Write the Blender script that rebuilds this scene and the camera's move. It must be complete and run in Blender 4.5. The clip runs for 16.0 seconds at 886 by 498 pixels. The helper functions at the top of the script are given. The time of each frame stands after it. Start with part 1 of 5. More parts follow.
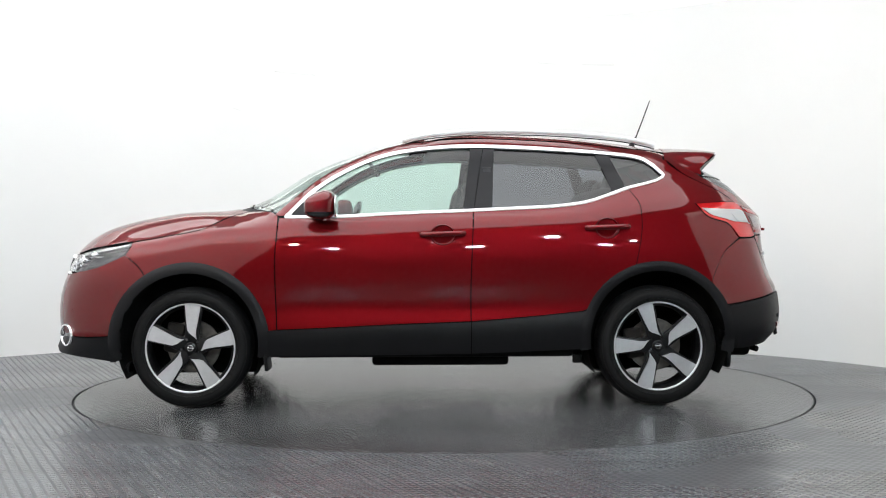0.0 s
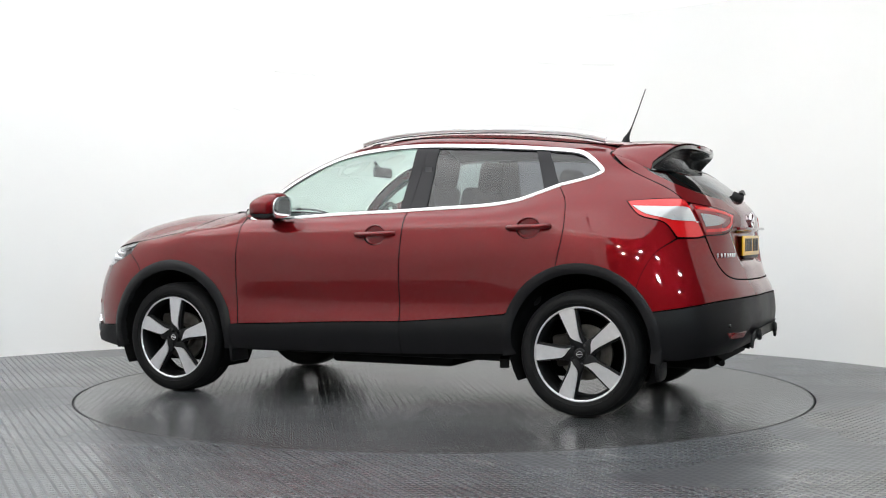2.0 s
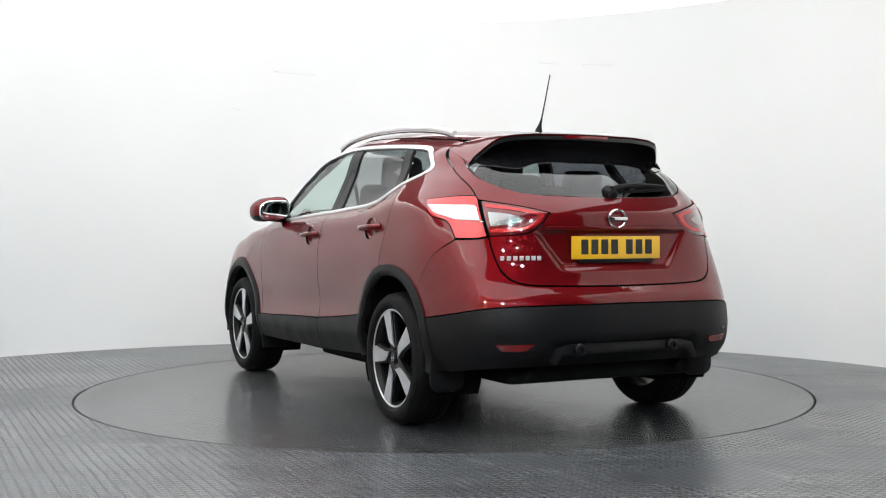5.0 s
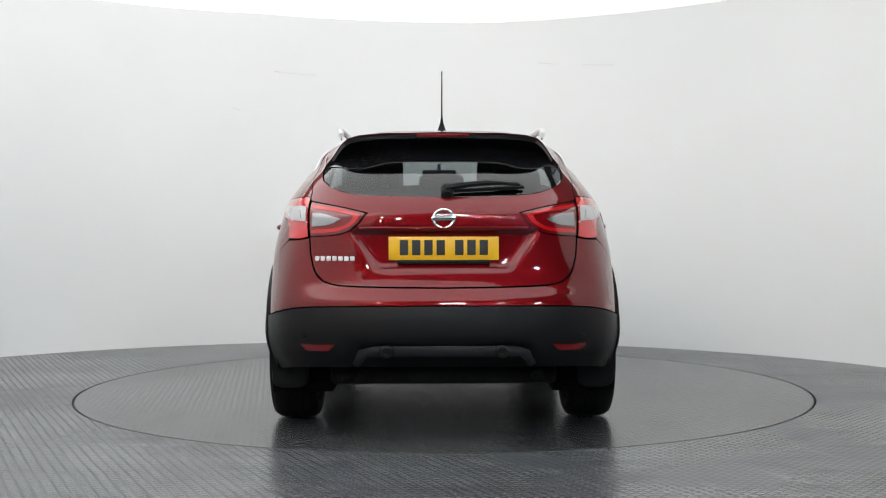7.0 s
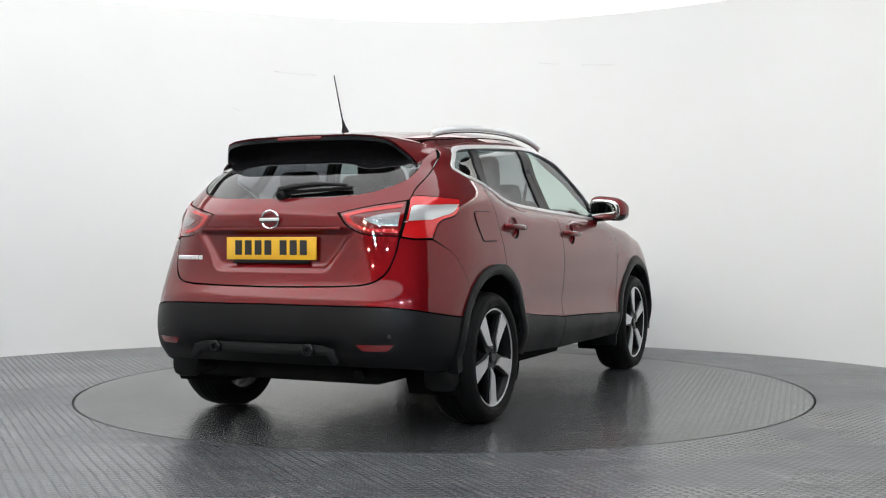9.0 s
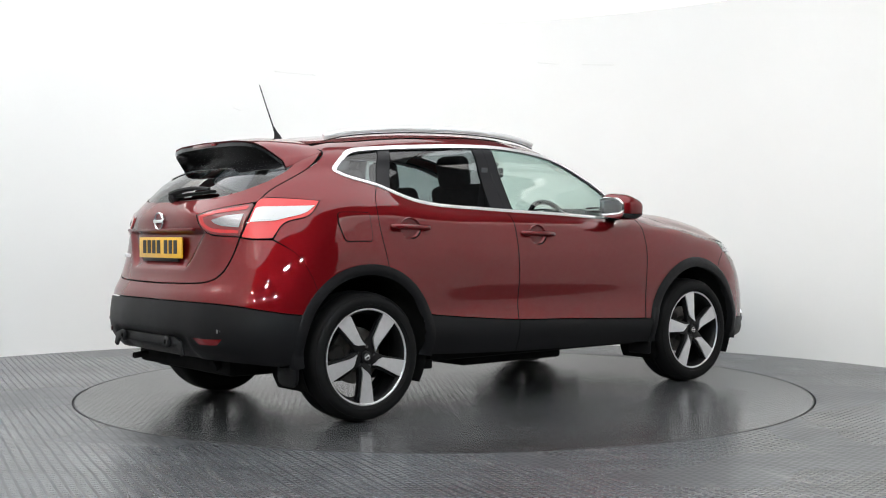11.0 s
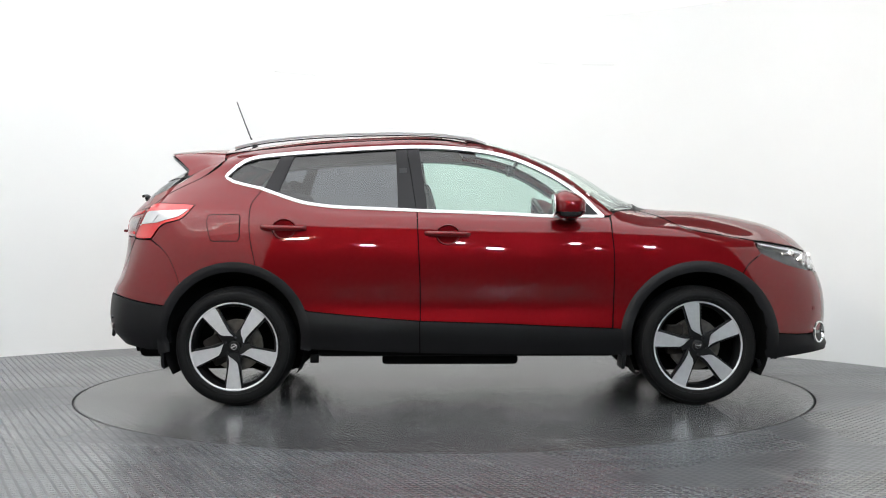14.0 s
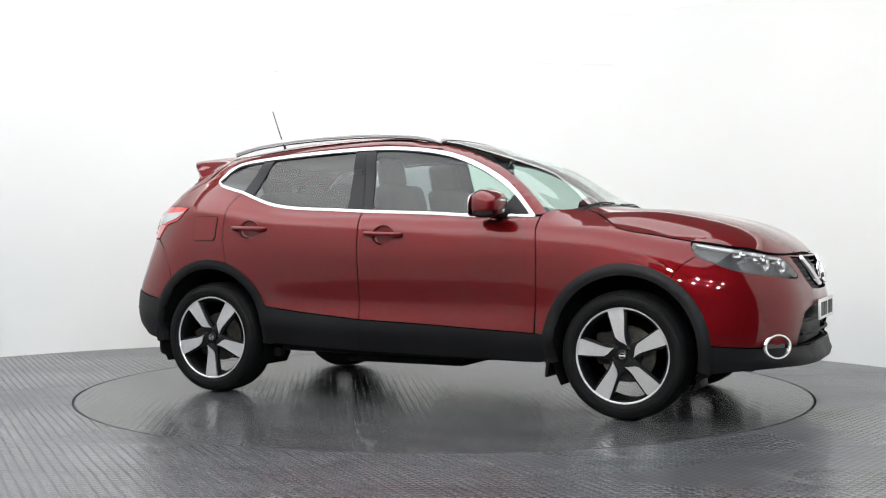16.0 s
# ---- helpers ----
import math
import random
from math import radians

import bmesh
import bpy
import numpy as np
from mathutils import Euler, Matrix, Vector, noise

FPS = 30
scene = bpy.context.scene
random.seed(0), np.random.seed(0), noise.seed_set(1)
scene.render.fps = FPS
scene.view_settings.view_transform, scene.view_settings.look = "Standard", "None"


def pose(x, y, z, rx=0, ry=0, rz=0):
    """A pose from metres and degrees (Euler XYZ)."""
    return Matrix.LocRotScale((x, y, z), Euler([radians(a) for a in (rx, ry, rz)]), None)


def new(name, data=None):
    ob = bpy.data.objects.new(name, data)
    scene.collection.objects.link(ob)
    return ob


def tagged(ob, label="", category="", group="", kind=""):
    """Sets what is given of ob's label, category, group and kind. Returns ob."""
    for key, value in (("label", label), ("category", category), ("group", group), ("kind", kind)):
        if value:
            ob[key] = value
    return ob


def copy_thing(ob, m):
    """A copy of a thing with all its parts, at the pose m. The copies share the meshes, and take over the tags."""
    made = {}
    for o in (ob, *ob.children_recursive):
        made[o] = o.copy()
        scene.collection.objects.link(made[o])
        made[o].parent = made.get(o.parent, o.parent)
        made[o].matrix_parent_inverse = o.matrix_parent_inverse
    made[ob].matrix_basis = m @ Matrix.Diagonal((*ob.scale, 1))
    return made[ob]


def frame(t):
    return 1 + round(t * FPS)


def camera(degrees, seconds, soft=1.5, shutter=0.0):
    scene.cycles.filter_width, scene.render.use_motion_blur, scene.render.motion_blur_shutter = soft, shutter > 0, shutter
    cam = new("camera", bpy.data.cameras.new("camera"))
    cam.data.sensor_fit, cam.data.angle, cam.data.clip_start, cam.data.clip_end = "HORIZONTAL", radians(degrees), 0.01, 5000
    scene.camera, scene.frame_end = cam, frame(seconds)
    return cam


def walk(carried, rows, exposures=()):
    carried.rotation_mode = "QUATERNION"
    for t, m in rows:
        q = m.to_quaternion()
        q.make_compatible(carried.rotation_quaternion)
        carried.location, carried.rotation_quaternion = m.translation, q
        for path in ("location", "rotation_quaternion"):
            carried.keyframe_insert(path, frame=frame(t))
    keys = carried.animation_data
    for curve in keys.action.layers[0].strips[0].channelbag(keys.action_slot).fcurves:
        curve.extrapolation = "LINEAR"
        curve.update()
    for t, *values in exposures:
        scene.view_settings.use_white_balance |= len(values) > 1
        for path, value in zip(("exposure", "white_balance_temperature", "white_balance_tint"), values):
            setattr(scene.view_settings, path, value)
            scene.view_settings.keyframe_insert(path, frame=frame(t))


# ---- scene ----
import mathutils
from mathutils.bvhtree import BVHTree
from mathutils.geometry import delaunay_2d_cdt

# ================= camera: stands still before the turntable =================
cam = camera(42.385, 16.0, soft=1.1)
EYE = pose(0, -7.3531, 0.9725, 90 - 0.682, 0.149, 0.023)
walk(cam, [(0.0, EYE), (16.0, EYE)],
     [(0.0, 0.0), (3.5, 0.0), (6.0, -0.27), (7.0, -0.36), (8.0, -0.32), (9.0, -0.22), (9.7, -0.16), (12.0, -0.03), (16.0, 0.0)])

# turntable and car turn together
def turn_at(t):
    return 180 + 1.4338 - 12.9637 * t

CAR_OFF = (0.1264, 0.0224)
def car_pose(t):
    a = radians(turn_at(t))
    x, y = CAR_OFF
    return pose(x * math.cos(a) - y * math.sin(a), x * math.sin(a) + y * math.cos(a), 0, 0, 0, turn_at(t))

# ================= world and exposure =================
world = bpy.data.worlds.new("world")
scene.world = world
world.use_nodes = True
world.node_tree.nodes["Background"].inputs[0].default_value = (0.02, 0.02, 0.022, 1)
world.node_tree.nodes["Background"].inputs[1].default_value = 0.3
scene.view_settings.exposure = 0.0
CEILING_GLOW = 2.1
STRIP_GLOW = 1.5
HALL_GLOW = 1050.0

# ================= materials =================
def mat(name, color=(0.5, 0.5, 0.5), rough=0.5, metal=0.0, coat=0.0, coat_rough=0.03, spec=0.5, emit=None, strength=0.0):
    m = bpy.data.materials.new(name)
    m.use_nodes = True
    b = m.node_tree.nodes["Principled BSDF"]
    b.inputs["Base Color"].default_value = (*color, 1)
    b.inputs["Roughness"].default_value = rough
    b.inputs["Metallic"].default_value = metal
    b.inputs["Coat Weight"].default_value = coat
    b.inputs["Coat Roughness"].default_value = coat_rough
    b.inputs["Specular IOR Level"].default_value = spec
    if emit:
        b.inputs["Emission Color"].default_value = (*emit, 1)
        b.inputs["Emission Strength"].default_value = strength
    return m

def node(m, kind, **inputs):
    n = m.node_tree.nodes.new(kind)
    for k, v in inputs.items():
        n.inputs[k.replace("_", " ")].default_value = v
    return n

def link(m, a, b):
    m.node_tree.links.new(a, b)

def bsdf(m):
    return m.node_tree.nodes["Principled BSDF"]

def coords(m, which="Object"):
    return m.node_tree.nodes.new("ShaderNodeTexCoord").outputs[which]

def ramp(m, fac, stops):
    r = m.node_tree.nodes.new("ShaderNodeValToRGB")
    e = r.color_ramp.elements
    while len(e) < len(stops):
        e.new(0.5)
    for el, (p, c) in zip(e, stops):
        el.position, el.color = p, (*c, 1) if len(c) == 3 else c
    link(m, fac, r.inputs[0])
    return r.outputs[0]

def noisy(m, base, amount, scale, detail=4.0, rough_amount=0.0, bump=0.0, bump_scale=None):
    """Colour, gloss and fine relief varied by noise of a real-world size."""
    co = coords(m)
    n = node(m, "ShaderNodeTexNoise", Scale=scale, Detail=detail)
    link(m, co, n.inputs["Vector"])
    lo = tuple(c * (1 - amount) for c in base)
    hi = tuple(min(1, c * (1 + amount)) for c in base)
    link(m, ramp(m, n.outputs["Fac"], [(0.3, lo), (0.7, hi)]), bsdf(m).inputs["Base Color"])
    if rough_amount:
        r0 = bsdf(m).inputs["Roughness"].default_value
        rr = ramp(m, n.outputs["Fac"], [(0.3, (r0 - rough_amount,) * 3), (0.7, (r0 + rough_amount,) * 3)])
        link(m, rr, bsdf(m).inputs["Roughness"])
    if bump:
        n2 = node(m, "ShaderNodeTexNoise", Scale=bump_scale or scale * 8, Detail=3.0)
        link(m, co, n2.inputs["Vector"])
        bp = node(m, "ShaderNodeBump", Strength=bump, Distance=0.002)
        link(m, n2.outputs["Fac"], bp.inputs["Height"])
        link(m, bp.outputs[0], bsdf(m).inputs["Normal"])
    return m

PAINT = mat("red_paint", (0.13, 0.004, 0.006), 0.42, 0.6, coat=1.0, coat_rough=0.02, spec=0.0)
def paint_flakes(m):
    co = coords(m)
    v = node(m, "ShaderNodeTexVoronoi", Scale=2600.0)
    link(m, co, v.inputs["Vector"])
    link(m, ramp(m, v.outputs["Color"], [(0.0, (0.105, 0.0032, 0.0048)), (1.0, (0.155, 0.0048, 0.0070))]), bsdf(m).inputs["Base Color"])
    n = node(m, "ShaderNodeTexNoise", Scale=60.0, Detail=2.0)
    link(m, co, n.inputs["Vector"])
    b = node(m, "ShaderNodeBump", Strength=0.03, Distance=0.001)
    link(m, n.outputs["Fac"], b.inputs["Height"])
    link(m, b.outputs[0], bsdf(m).inputs["Coat Normal"])
paint_flakes(PAINT)
bsdf(PAINT).inputs["Coat IOR"].default_value = 1.5
PLASTIC = noisy(mat("grained_black_plastic", (0.02, 0.02, 0.022), 0.45, spec=0.22), (0.0048, 0.0048, 0.0056), 0.25, 6, rough_amount=0.06, bump=0.15, bump_scale=900)
GLOSS_BLACK = mat("gloss_black", (0.008, 0.008, 0.009), 0.12, coat=0.6)
PILLAR = mat("satin_black_film", (0.007, 0.007, 0.009), 0.4, spec=0.3)
CHROME = mat("chrome", (0.82, 0.82, 0.83), 0.10, 1.0)
RAIL = mat("silver_rail_paint", (0.80, 0.80, 0.81), 0.3, 0.25, coat=0.3)
SATIN = mat("satin_aluminium", (0.86, 0.86, 0.87), 0.36, 0.75)
MACHINED = noisy(mat("machined_aluminium", (0.78, 0.78, 0.79), 0.40, 0.9), (0.66, 0.66, 0.675), 0.05, 40)
WHEEL_BLACK = mat("wheel_black", (0.005, 0.005, 0.0055), 0.4, spec=0.2, coat=0.08, coat_rough=0.15)
RUBBER = noisy(mat("tyre_rubber", (0.02, 0.02, 0.021), 0.62, spec=0.15), (0.0055, 0.0055, 0.0058), 0.3, 18, rough_amount=0.08, bump=0.1, bump_scale=400)
DARK = noisy(mat("underbody_black", (0.006, 0.006, 0.006), 0.85, spec=0.1), (0.006, 0.006, 0.006), 0.4, 9)
# flat black: the inner liner, and shade painted into panel gaps
LINER_GAP_BLACK = mat("inner_liner", (0.003, 0.003, 0.003), 0.9, spec=0.1)
CLOTH = noisy(mat("dark_seat_cloth", (0.018, 0.018, 0.02), 0.9), (0.02, 0.02, 0.022), 0.3, 30, bump=0.3, bump_scale=700)
TRIM_GREY = noisy(mat("interior_grey", (0.05, 0.05, 0.055), 0.7), (0.05, 0.05, 0.055), 0.2, 12)
HEADLINER = noisy(mat("headliner", (0.35, 0.35, 0.34), 0.95), (0.35, 0.35, 0.34), 0.08, 20)
DISC = noisy(mat("brake_disc", (0.2, 0.2, 0.2), 0.5, 0.8), (0.12, 0.11, 0.10), 0.25, 30)
RUST = noisy(mat("rusty_steel", (0.14, 0.09, 0.06), 0.8, 0.3), (0.016, 0.013, 0.011), 0.45, 25)
STEEL = noisy(mat("exhaust_steel", (0.3, 0.29, 0.28), 0.5, 0.8), (0.07, 0.068, 0.065), 0.3, 20)
PLATE_Y = mat("yellow_plate", (0.78, 0.43, 0.012), 0.35, coat=0.5)
PLATE_W = mat("white_plate", (0.85, 0.85, 0.82), 0.35, coat=0.5)
INK = mat("plate_black", (0.012, 0.012, 0.012), 0.5)
LAMP_RED = mat("red_lens", (0.52, 0.006, 0.008), 0.2, 0.2, coat=1.0, coat_rough=0.01)
LAMP_DARK_RED = mat("dark_red_lens", (0.15, 0.002, 0.004), 0.10, coat=1.0)
LAMP_CLEAR = mat("clear_lens", (0.50, 0.50, 0.51), 0.2, 0.35, coat=1.0)
LAMP_GREY = mat("grey_reflector", (0.30, 0.30, 0.31), 0.22, 0.7, coat=1.0)
LAMP_HOUSING = mat("lamp_housing", (0.10, 0.10, 0.105), 0.3, 0.6)

def glass(name, tint, gloss_low=0.06, gloss_high=0.80):
    m = bpy.data.materials.new(name)
    m.use_nodes = True
    nt = m.node_tree
    nt.nodes.remove(nt.nodes["Principled BSDF"])
    tr = node(m, "ShaderNodeBsdfTransparent")
    tr.inputs[0].default_value = (*tint, 1)
    gl = node(m, "ShaderNodeBsdfGlossy", Roughness=0.01)
    gl.inputs[0].default_value = (1, 1, 1, 1)
    lw = node(m, "ShaderNodeLayerWeight", Blend=0.5)
    power = node(m, "ShaderNodeMath")
    power.operation = "POWER"
    power.inputs[1].default_value = 5.0
    link(m, lw.outputs["Facing"], power.inputs[0])
    schlick = node(m, "ShaderNodeMath")
    schlick.operation = "MULTIPLY_ADD"
    schlick.inputs[1].default_value, schlick.inputs[2].default_value = gloss_high, gloss_low
    link(m, power.outputs[0], schlick.inputs[0])
    mix = node(m, "ShaderNodeMixShader")
    link(m, schlick.outputs[0], mix.inputs[0])
    link(m, tr.outputs[0], mix.inputs[1])
    link(m, gl.outputs[0], mix.inputs[2])
    link(m, mix.outputs[0], nt.nodes["Material Output"].inputs[0])
    return m

GLASS = glass("green_tint_glass", (0.70, 0.84, 0.79))
PRIVACY = glass("privacy_glass", (0.33, 0.35, 0.37), 0.065)
SCREEN = glass("windscreen_glass", (0.80, 0.88, 0.85))
LENS = glass("lamp_lens", (0.92, 0.93, 0.94))
MIRROR = mat("mirror_glass", (0.8, 0.82, 0.82), 0.02, 1.0)

WALL = noisy(mat("white_studio_paint", (0.82, 0.82, 0.81), 0.55), (0.86, 0.86, 0.845), 0.02, 0.7, detail=5, bump=0.05, bump_scale=60)
CEILING = mat("luminous_ceiling_film", (0.8, 0.8, 0.8), 0.6, emit=(0.975, 0.985, 1.0), strength=CEILING_GLOW)
STRIP = mat("light_strip_film", (0.85, 0.85, 0.85), 0.6, emit=(1.0, 0.98, 0.94), strength=STRIP_GLOW)
HALL = noisy(mat("dark_hall_paint", (0.05, 0.05, 0.053), 0.8), (0.05, 0.05, 0.053), 0.3, 0.8)
BATTEN = mat("lamp_tube", (0.9, 0.9, 0.9), 0.5, emit=(0.78, 0.92, 1.0), strength=HALL_GLOW)
BATTEN_WARM = mat("warm_lamp_panel", (0.9, 0.9, 0.9), 0.5, emit=(1.0, 0.84, 0.62), strength=HALL_GLOW)
WALL_MARK = mat("scuffed_wall_paint", (0.79, 0.79, 0.77), 0.5)
WORN_STEEL = mat("dark_worn_steel", (0.085, 0.085, 0.085), 0.5, 0.5)

def tread(name, base, angle, relief, flat):
    """Grey tread plate: rows of small raised lozenges, worn, scuffed and half polished."""
    m = mat(name, base, 0.28, 0.0, spec=1.0)
    co = coords(m)
    rot = node(m, "ShaderNodeMapping")
    rot.inputs["Rotation"].default_value = (0, 0, radians(angle))
    link(m, co, rot.inputs["Vector"])
    # rows of lozenges, 38 by 42 mm
    br = node(m, "ShaderNodeTexBrick", Scale=1.0, Mortar_Size=0.0062, Mortar_Smooth=0.3, Brick_Width=0.038, Row_Height=0.042)
    br.inputs["Color1"].default_value = br.inputs["Color2"].default_value = (1, 1, 1, 1)
    br.inputs["Mortar"].default_value = (0, 0, 0, 1)
    wob = node(m, "ShaderNodeTexNoise", Scale=3.0, Detail=2.0)
    link(m, rot.outputs[0], wob.inputs["Vector"])
    shift = node(m, "ShaderNodeMixRGB")
    shift.inputs[0].default_value = 0.012
    link(m, rot.outputs[0], shift.inputs[1])
    link(m, wob.outputs["Color"], shift.inputs[2])
    link(m, shift.outputs[0], br.inputs["Vector"])
    big = node(m, "ShaderNodeTexNoise", Scale=0.8, Detail=1.0, Roughness=0.4)
    fine = node(m, "ShaderNodeTexNoise", Scale=9.0, Detail=3.0, Roughness=0.5)
    scr = node(m, "ShaderNodeTexNoise", Scale=5.0, Detail=6.0, Roughness=0.6, Distortion=0.8)
    stretch = node(m, "ShaderNodeMapping")
    stretch.inputs["Scale"].default_value = (0.35, 2.2, 1)
    link(m, rot.outputs[0], stretch.inputs["Vector"])
    link(m, stretch.outputs[0], scr.inputs["Vector"])
    for n in (big, fine):
        link(m, rot.outputs[0], n.inputs["Vector"])
    # where the tread is worn flat
    worn = node(m, "ShaderNodeMixRGB")
    worn.blend_type = "MULTIPLY"
    worn.inputs[0].default_value = 1.0
    link(m, br.outputs["Color"], worn.inputs[1])
    link(m, ramp(m, big.outputs["Fac"], [(0.35, (flat,) * 3), (0.6, (1.0,) * 3)]), worn.inputs[2])
    bp = node(m, "ShaderNodeBump", Strength=relief, Distance=0.004)
    link(m, worn.outputs[0], bp.inputs["Height"])
    bp2 = node(m, "ShaderNodeBump", Strength=0.06, Distance=0.002)
    link(m, fine.outputs["Fac"], bp2.inputs["Height"])
    link(m, bp.outputs[0], bp2.inputs["Normal"])
    link(m, bp2.outputs[0], bsdf(m).inputs["Normal"])
    tone = node(m, "ShaderNodeMixRGB")
    tone.inputs[0].default_value = 0.35
    link(m, big.outputs["Fac"], tone.inputs[1])
    link(m, fine.outputs["Fac"], tone.inputs[2])
    lo, hi = tuple(c * 0.86 for c in base), tuple(c * 1.14 for c in base)
    col = ramp(m, tone.outputs[0], [(0.38, lo), (0.62, hi)])
    groove = node(m, "ShaderNodeMixRGB")
    groove.blend_type = "MULTIPLY"
    groove.inputs[0].default_value = 1.0
    link(m, col, groove.inputs[1])
    link(m, ramp(m, worn.outputs[0], [(0.0, (0.55,) * 3), (0.8, (1.12,) * 3)]), groove.inputs[2])
    # dark stains in streaks, with worn spots' dark reflections put into the colour
    dark_streaks = node(m, "ShaderNodeTexNoise", Scale=2.1, Detail=7.0, Roughness=0.62, Distortion=0.9)
    drawn = node(m, "ShaderNodeMapping")
    drawn.inputs["Rotation"].default_value = (0, 0, radians(35))
    drawn.inputs["Scale"].default_value = (0.55, 1.7, 1)
    link(m, co, drawn.inputs["Vector"])
    link(m, drawn.outputs[0], dark_streaks.inputs["Vector"])
    streaked = node(m, "ShaderNodeMixRGB")
    streaked.blend_type = "MULTIPLY"
    streaked.inputs[0].default_value = 1.0
    link(m, groove.outputs[0], streaked.inputs[1])
    link(m, ramp(m, dark_streaks.outputs["Fac"], [(0.50, (1.0,) * 3), (0.66, (0.6,) * 3)]), bsdf(m).inputs["Specular IOR Level"])
    link(m, ramp(m, dark_streaks.outputs["Fac"], [(0.40, (1.12,) * 3), (0.55, (0.92,) * 3), (0.68, (0.62,) * 3)]), streaked.inputs[2])
    scuff = node(m, "ShaderNodeMixRGB")
    link(m, ramp(m, scr.outputs["Fac"], [(0.60, (0.0,) * 3), (0.70, (0.4,) * 3)]), scuff.inputs[0])
    link(m, streaked.outputs[0], scuff.inputs[1])
    scuff.inputs[2].default_value = (0.28, 0.275, 0.265, 1)
    link(m, scuff.outputs[0], bsdf(m).inputs["Base Color"])
    link(m, ramp(m, worn.outputs[0], [(0.0, (0.36,) * 3), (0.9, (0.21,) * 3)] if flat > 0.3 else [(0.0, (0.26,) * 3), (0.9, (0.19,) * 3)]), bsdf(m).inputs["Roughness"])
    return m

FLOOR = tread("grey_tread_floor", (0.085, 0.093, 0.102), 64, 0.6, 0.35)
TABLE = tread("grey_tread_turntable", (0.062, 0.065, 0.069), 58, 0.7, 0.3)

# ================= mesh helpers =================
def from_bm(name, bm, material, smooth=True):
    me = bpy.data.meshes.new(name)
    bm.to_mesh(me)
    bm.free()
    me.materials.append(material)
    if smooth:
        me.shade_smooth()
    return me

def part(name, bm, material, parent, label="", smooth=True, sharp=35):
    if smooth:
        for e in bm.edges:
            if len(e.link_faces) == 2 and e.calc_face_angle(0) > radians(sharp):
                e.smooth = False
    ob = new(name, from_bm(name, bm, material, smooth))
    ob.parent = parent
    if label:
        tagged(ob, label)
    return ob

def rbox(size, at=(0, 0, 0), bevel=0.01, segs=2, bm=None, m=None):
    """A box with rounded edges."""
    t = bmesh.new()
    bmesh.ops.create_cube(t, size=1.0)
    for v in t.verts:
        v.co = Vector((v.co.x * size[0], v.co.y * size[1], v.co.z * size[2]))
    if bevel:
        bmesh.ops.bevel(t, geom=t.edges[:], offset=bevel, segments=segs, profile=0.5, affect="EDGES")
    bmesh.ops.transform(t, matrix=(Matrix.Translation(at) @ (m or Matrix())), verts=t.verts)
    return join_into(bm, t)

def join_into(bm, t):
    if bm is None:
        return t
    me = bpy.data.meshes.new("tmp")
    t.to_mesh(me)
    t.free()
    bm.from_mesh(me)
    bpy.data.meshes.remove(me)
    return bm

def lathe(profile, segs=64, axis="y", bm=None, closed=False):
    """Turns (radius, height) pairs round an axis."""
    t = bm or bmesh.new()
    rows = []
    for r, h in profile:
        row = []
        for i in range(segs):
            a = 2 * math.pi * i / segs
            c, s = r * math.cos(a), r * math.sin(a)
            row.append(t.verts.new((c, h, s) if axis == "y" else (c, s, h) if axis == "z" else (h, c, s)))
        rows.append(row)
    pairs = list(zip(rows, rows[1:])) + ([(rows[-1], rows[0])] if closed else [])
    for a, b in pairs:
        for i in range(segs):
            j = (i + 1) % segs
            t.faces.new((a[i], a[j], b[j], b[i]))
    if not closed:
        for row in (rows[0], rows[-1]):
            t.faces.new(row)
    bmesh.ops.recalc_face_normals(t, faces=t.faces)
    return t

def tube(points, radius, segs=10, bm=None):
    """A round bar along points; radius may be one number or one a point."""
    t = bmesh.new()
    pts = [Vector(p) for p in points]
    rad = radius if isinstance(radius, (list, tuple)) else [radius] * len(pts)
    rows = []
    for i, p in enumerate(pts):
        d = (pts[min(i + 1, len(pts) - 1)] - pts[max(i - 1, 0)]).normalized()
        u = d.orthogonal().normalized() if i == 0 else (u - d * u.dot(d)).normalized()
        w = d.cross(u)
        rows.append([t.verts.new(p + (u * math.cos(2 * math.pi * k / segs) + w * math.sin(2 * math.pi * k / segs)) * rad[i]) for k in range(segs)])
    for a, b in zip(rows, rows[1:]):
        for k in range(segs):
            t.faces.new((a[k], a[(k + 1) % segs], b[(k + 1) % segs], b[k]))
    t.faces.new(rows[0])
    t.faces.new(rows[-1])
    bmesh.ops.recalc_face_normals(t, faces=t.faces)
    return join_into(bm, t)

def prism(outline, depth, axis="y", bm=None, bevel=0.0):
    """A flat outline given real depth; axis y: outline in x, z; axis x: outline in y, z; axis z: in x, y."""
    t = bmesh.new()
    put = {"y": lambda a, b, d: (a, d, b), "x": lambda a, b, d: (d, a, b), "z": lambda a, b, d: (a, b, d)}[axis]
    f = t.faces.new([t.verts.new(put(a, b, 0)) for a, b in outline])
    r = bmesh.ops.extrude_face_region(t, geom=[f])
    bmesh.ops.translate(t, vec=put(0, 0, depth), verts=[g for g in r["geom"] if isinstance(g, bmesh.types.BMVert)])
    bmesh.ops.recalc_face_normals(t, faces=t.faces)
    if bevel:
        bmesh.ops.bevel(t, geom=[e for e in t.edges if e.calc_face_angle(0) > 0.6], offset=bevel, segments=2, profile=0.5, affect="EDGES")
    return join_into(bm, t)

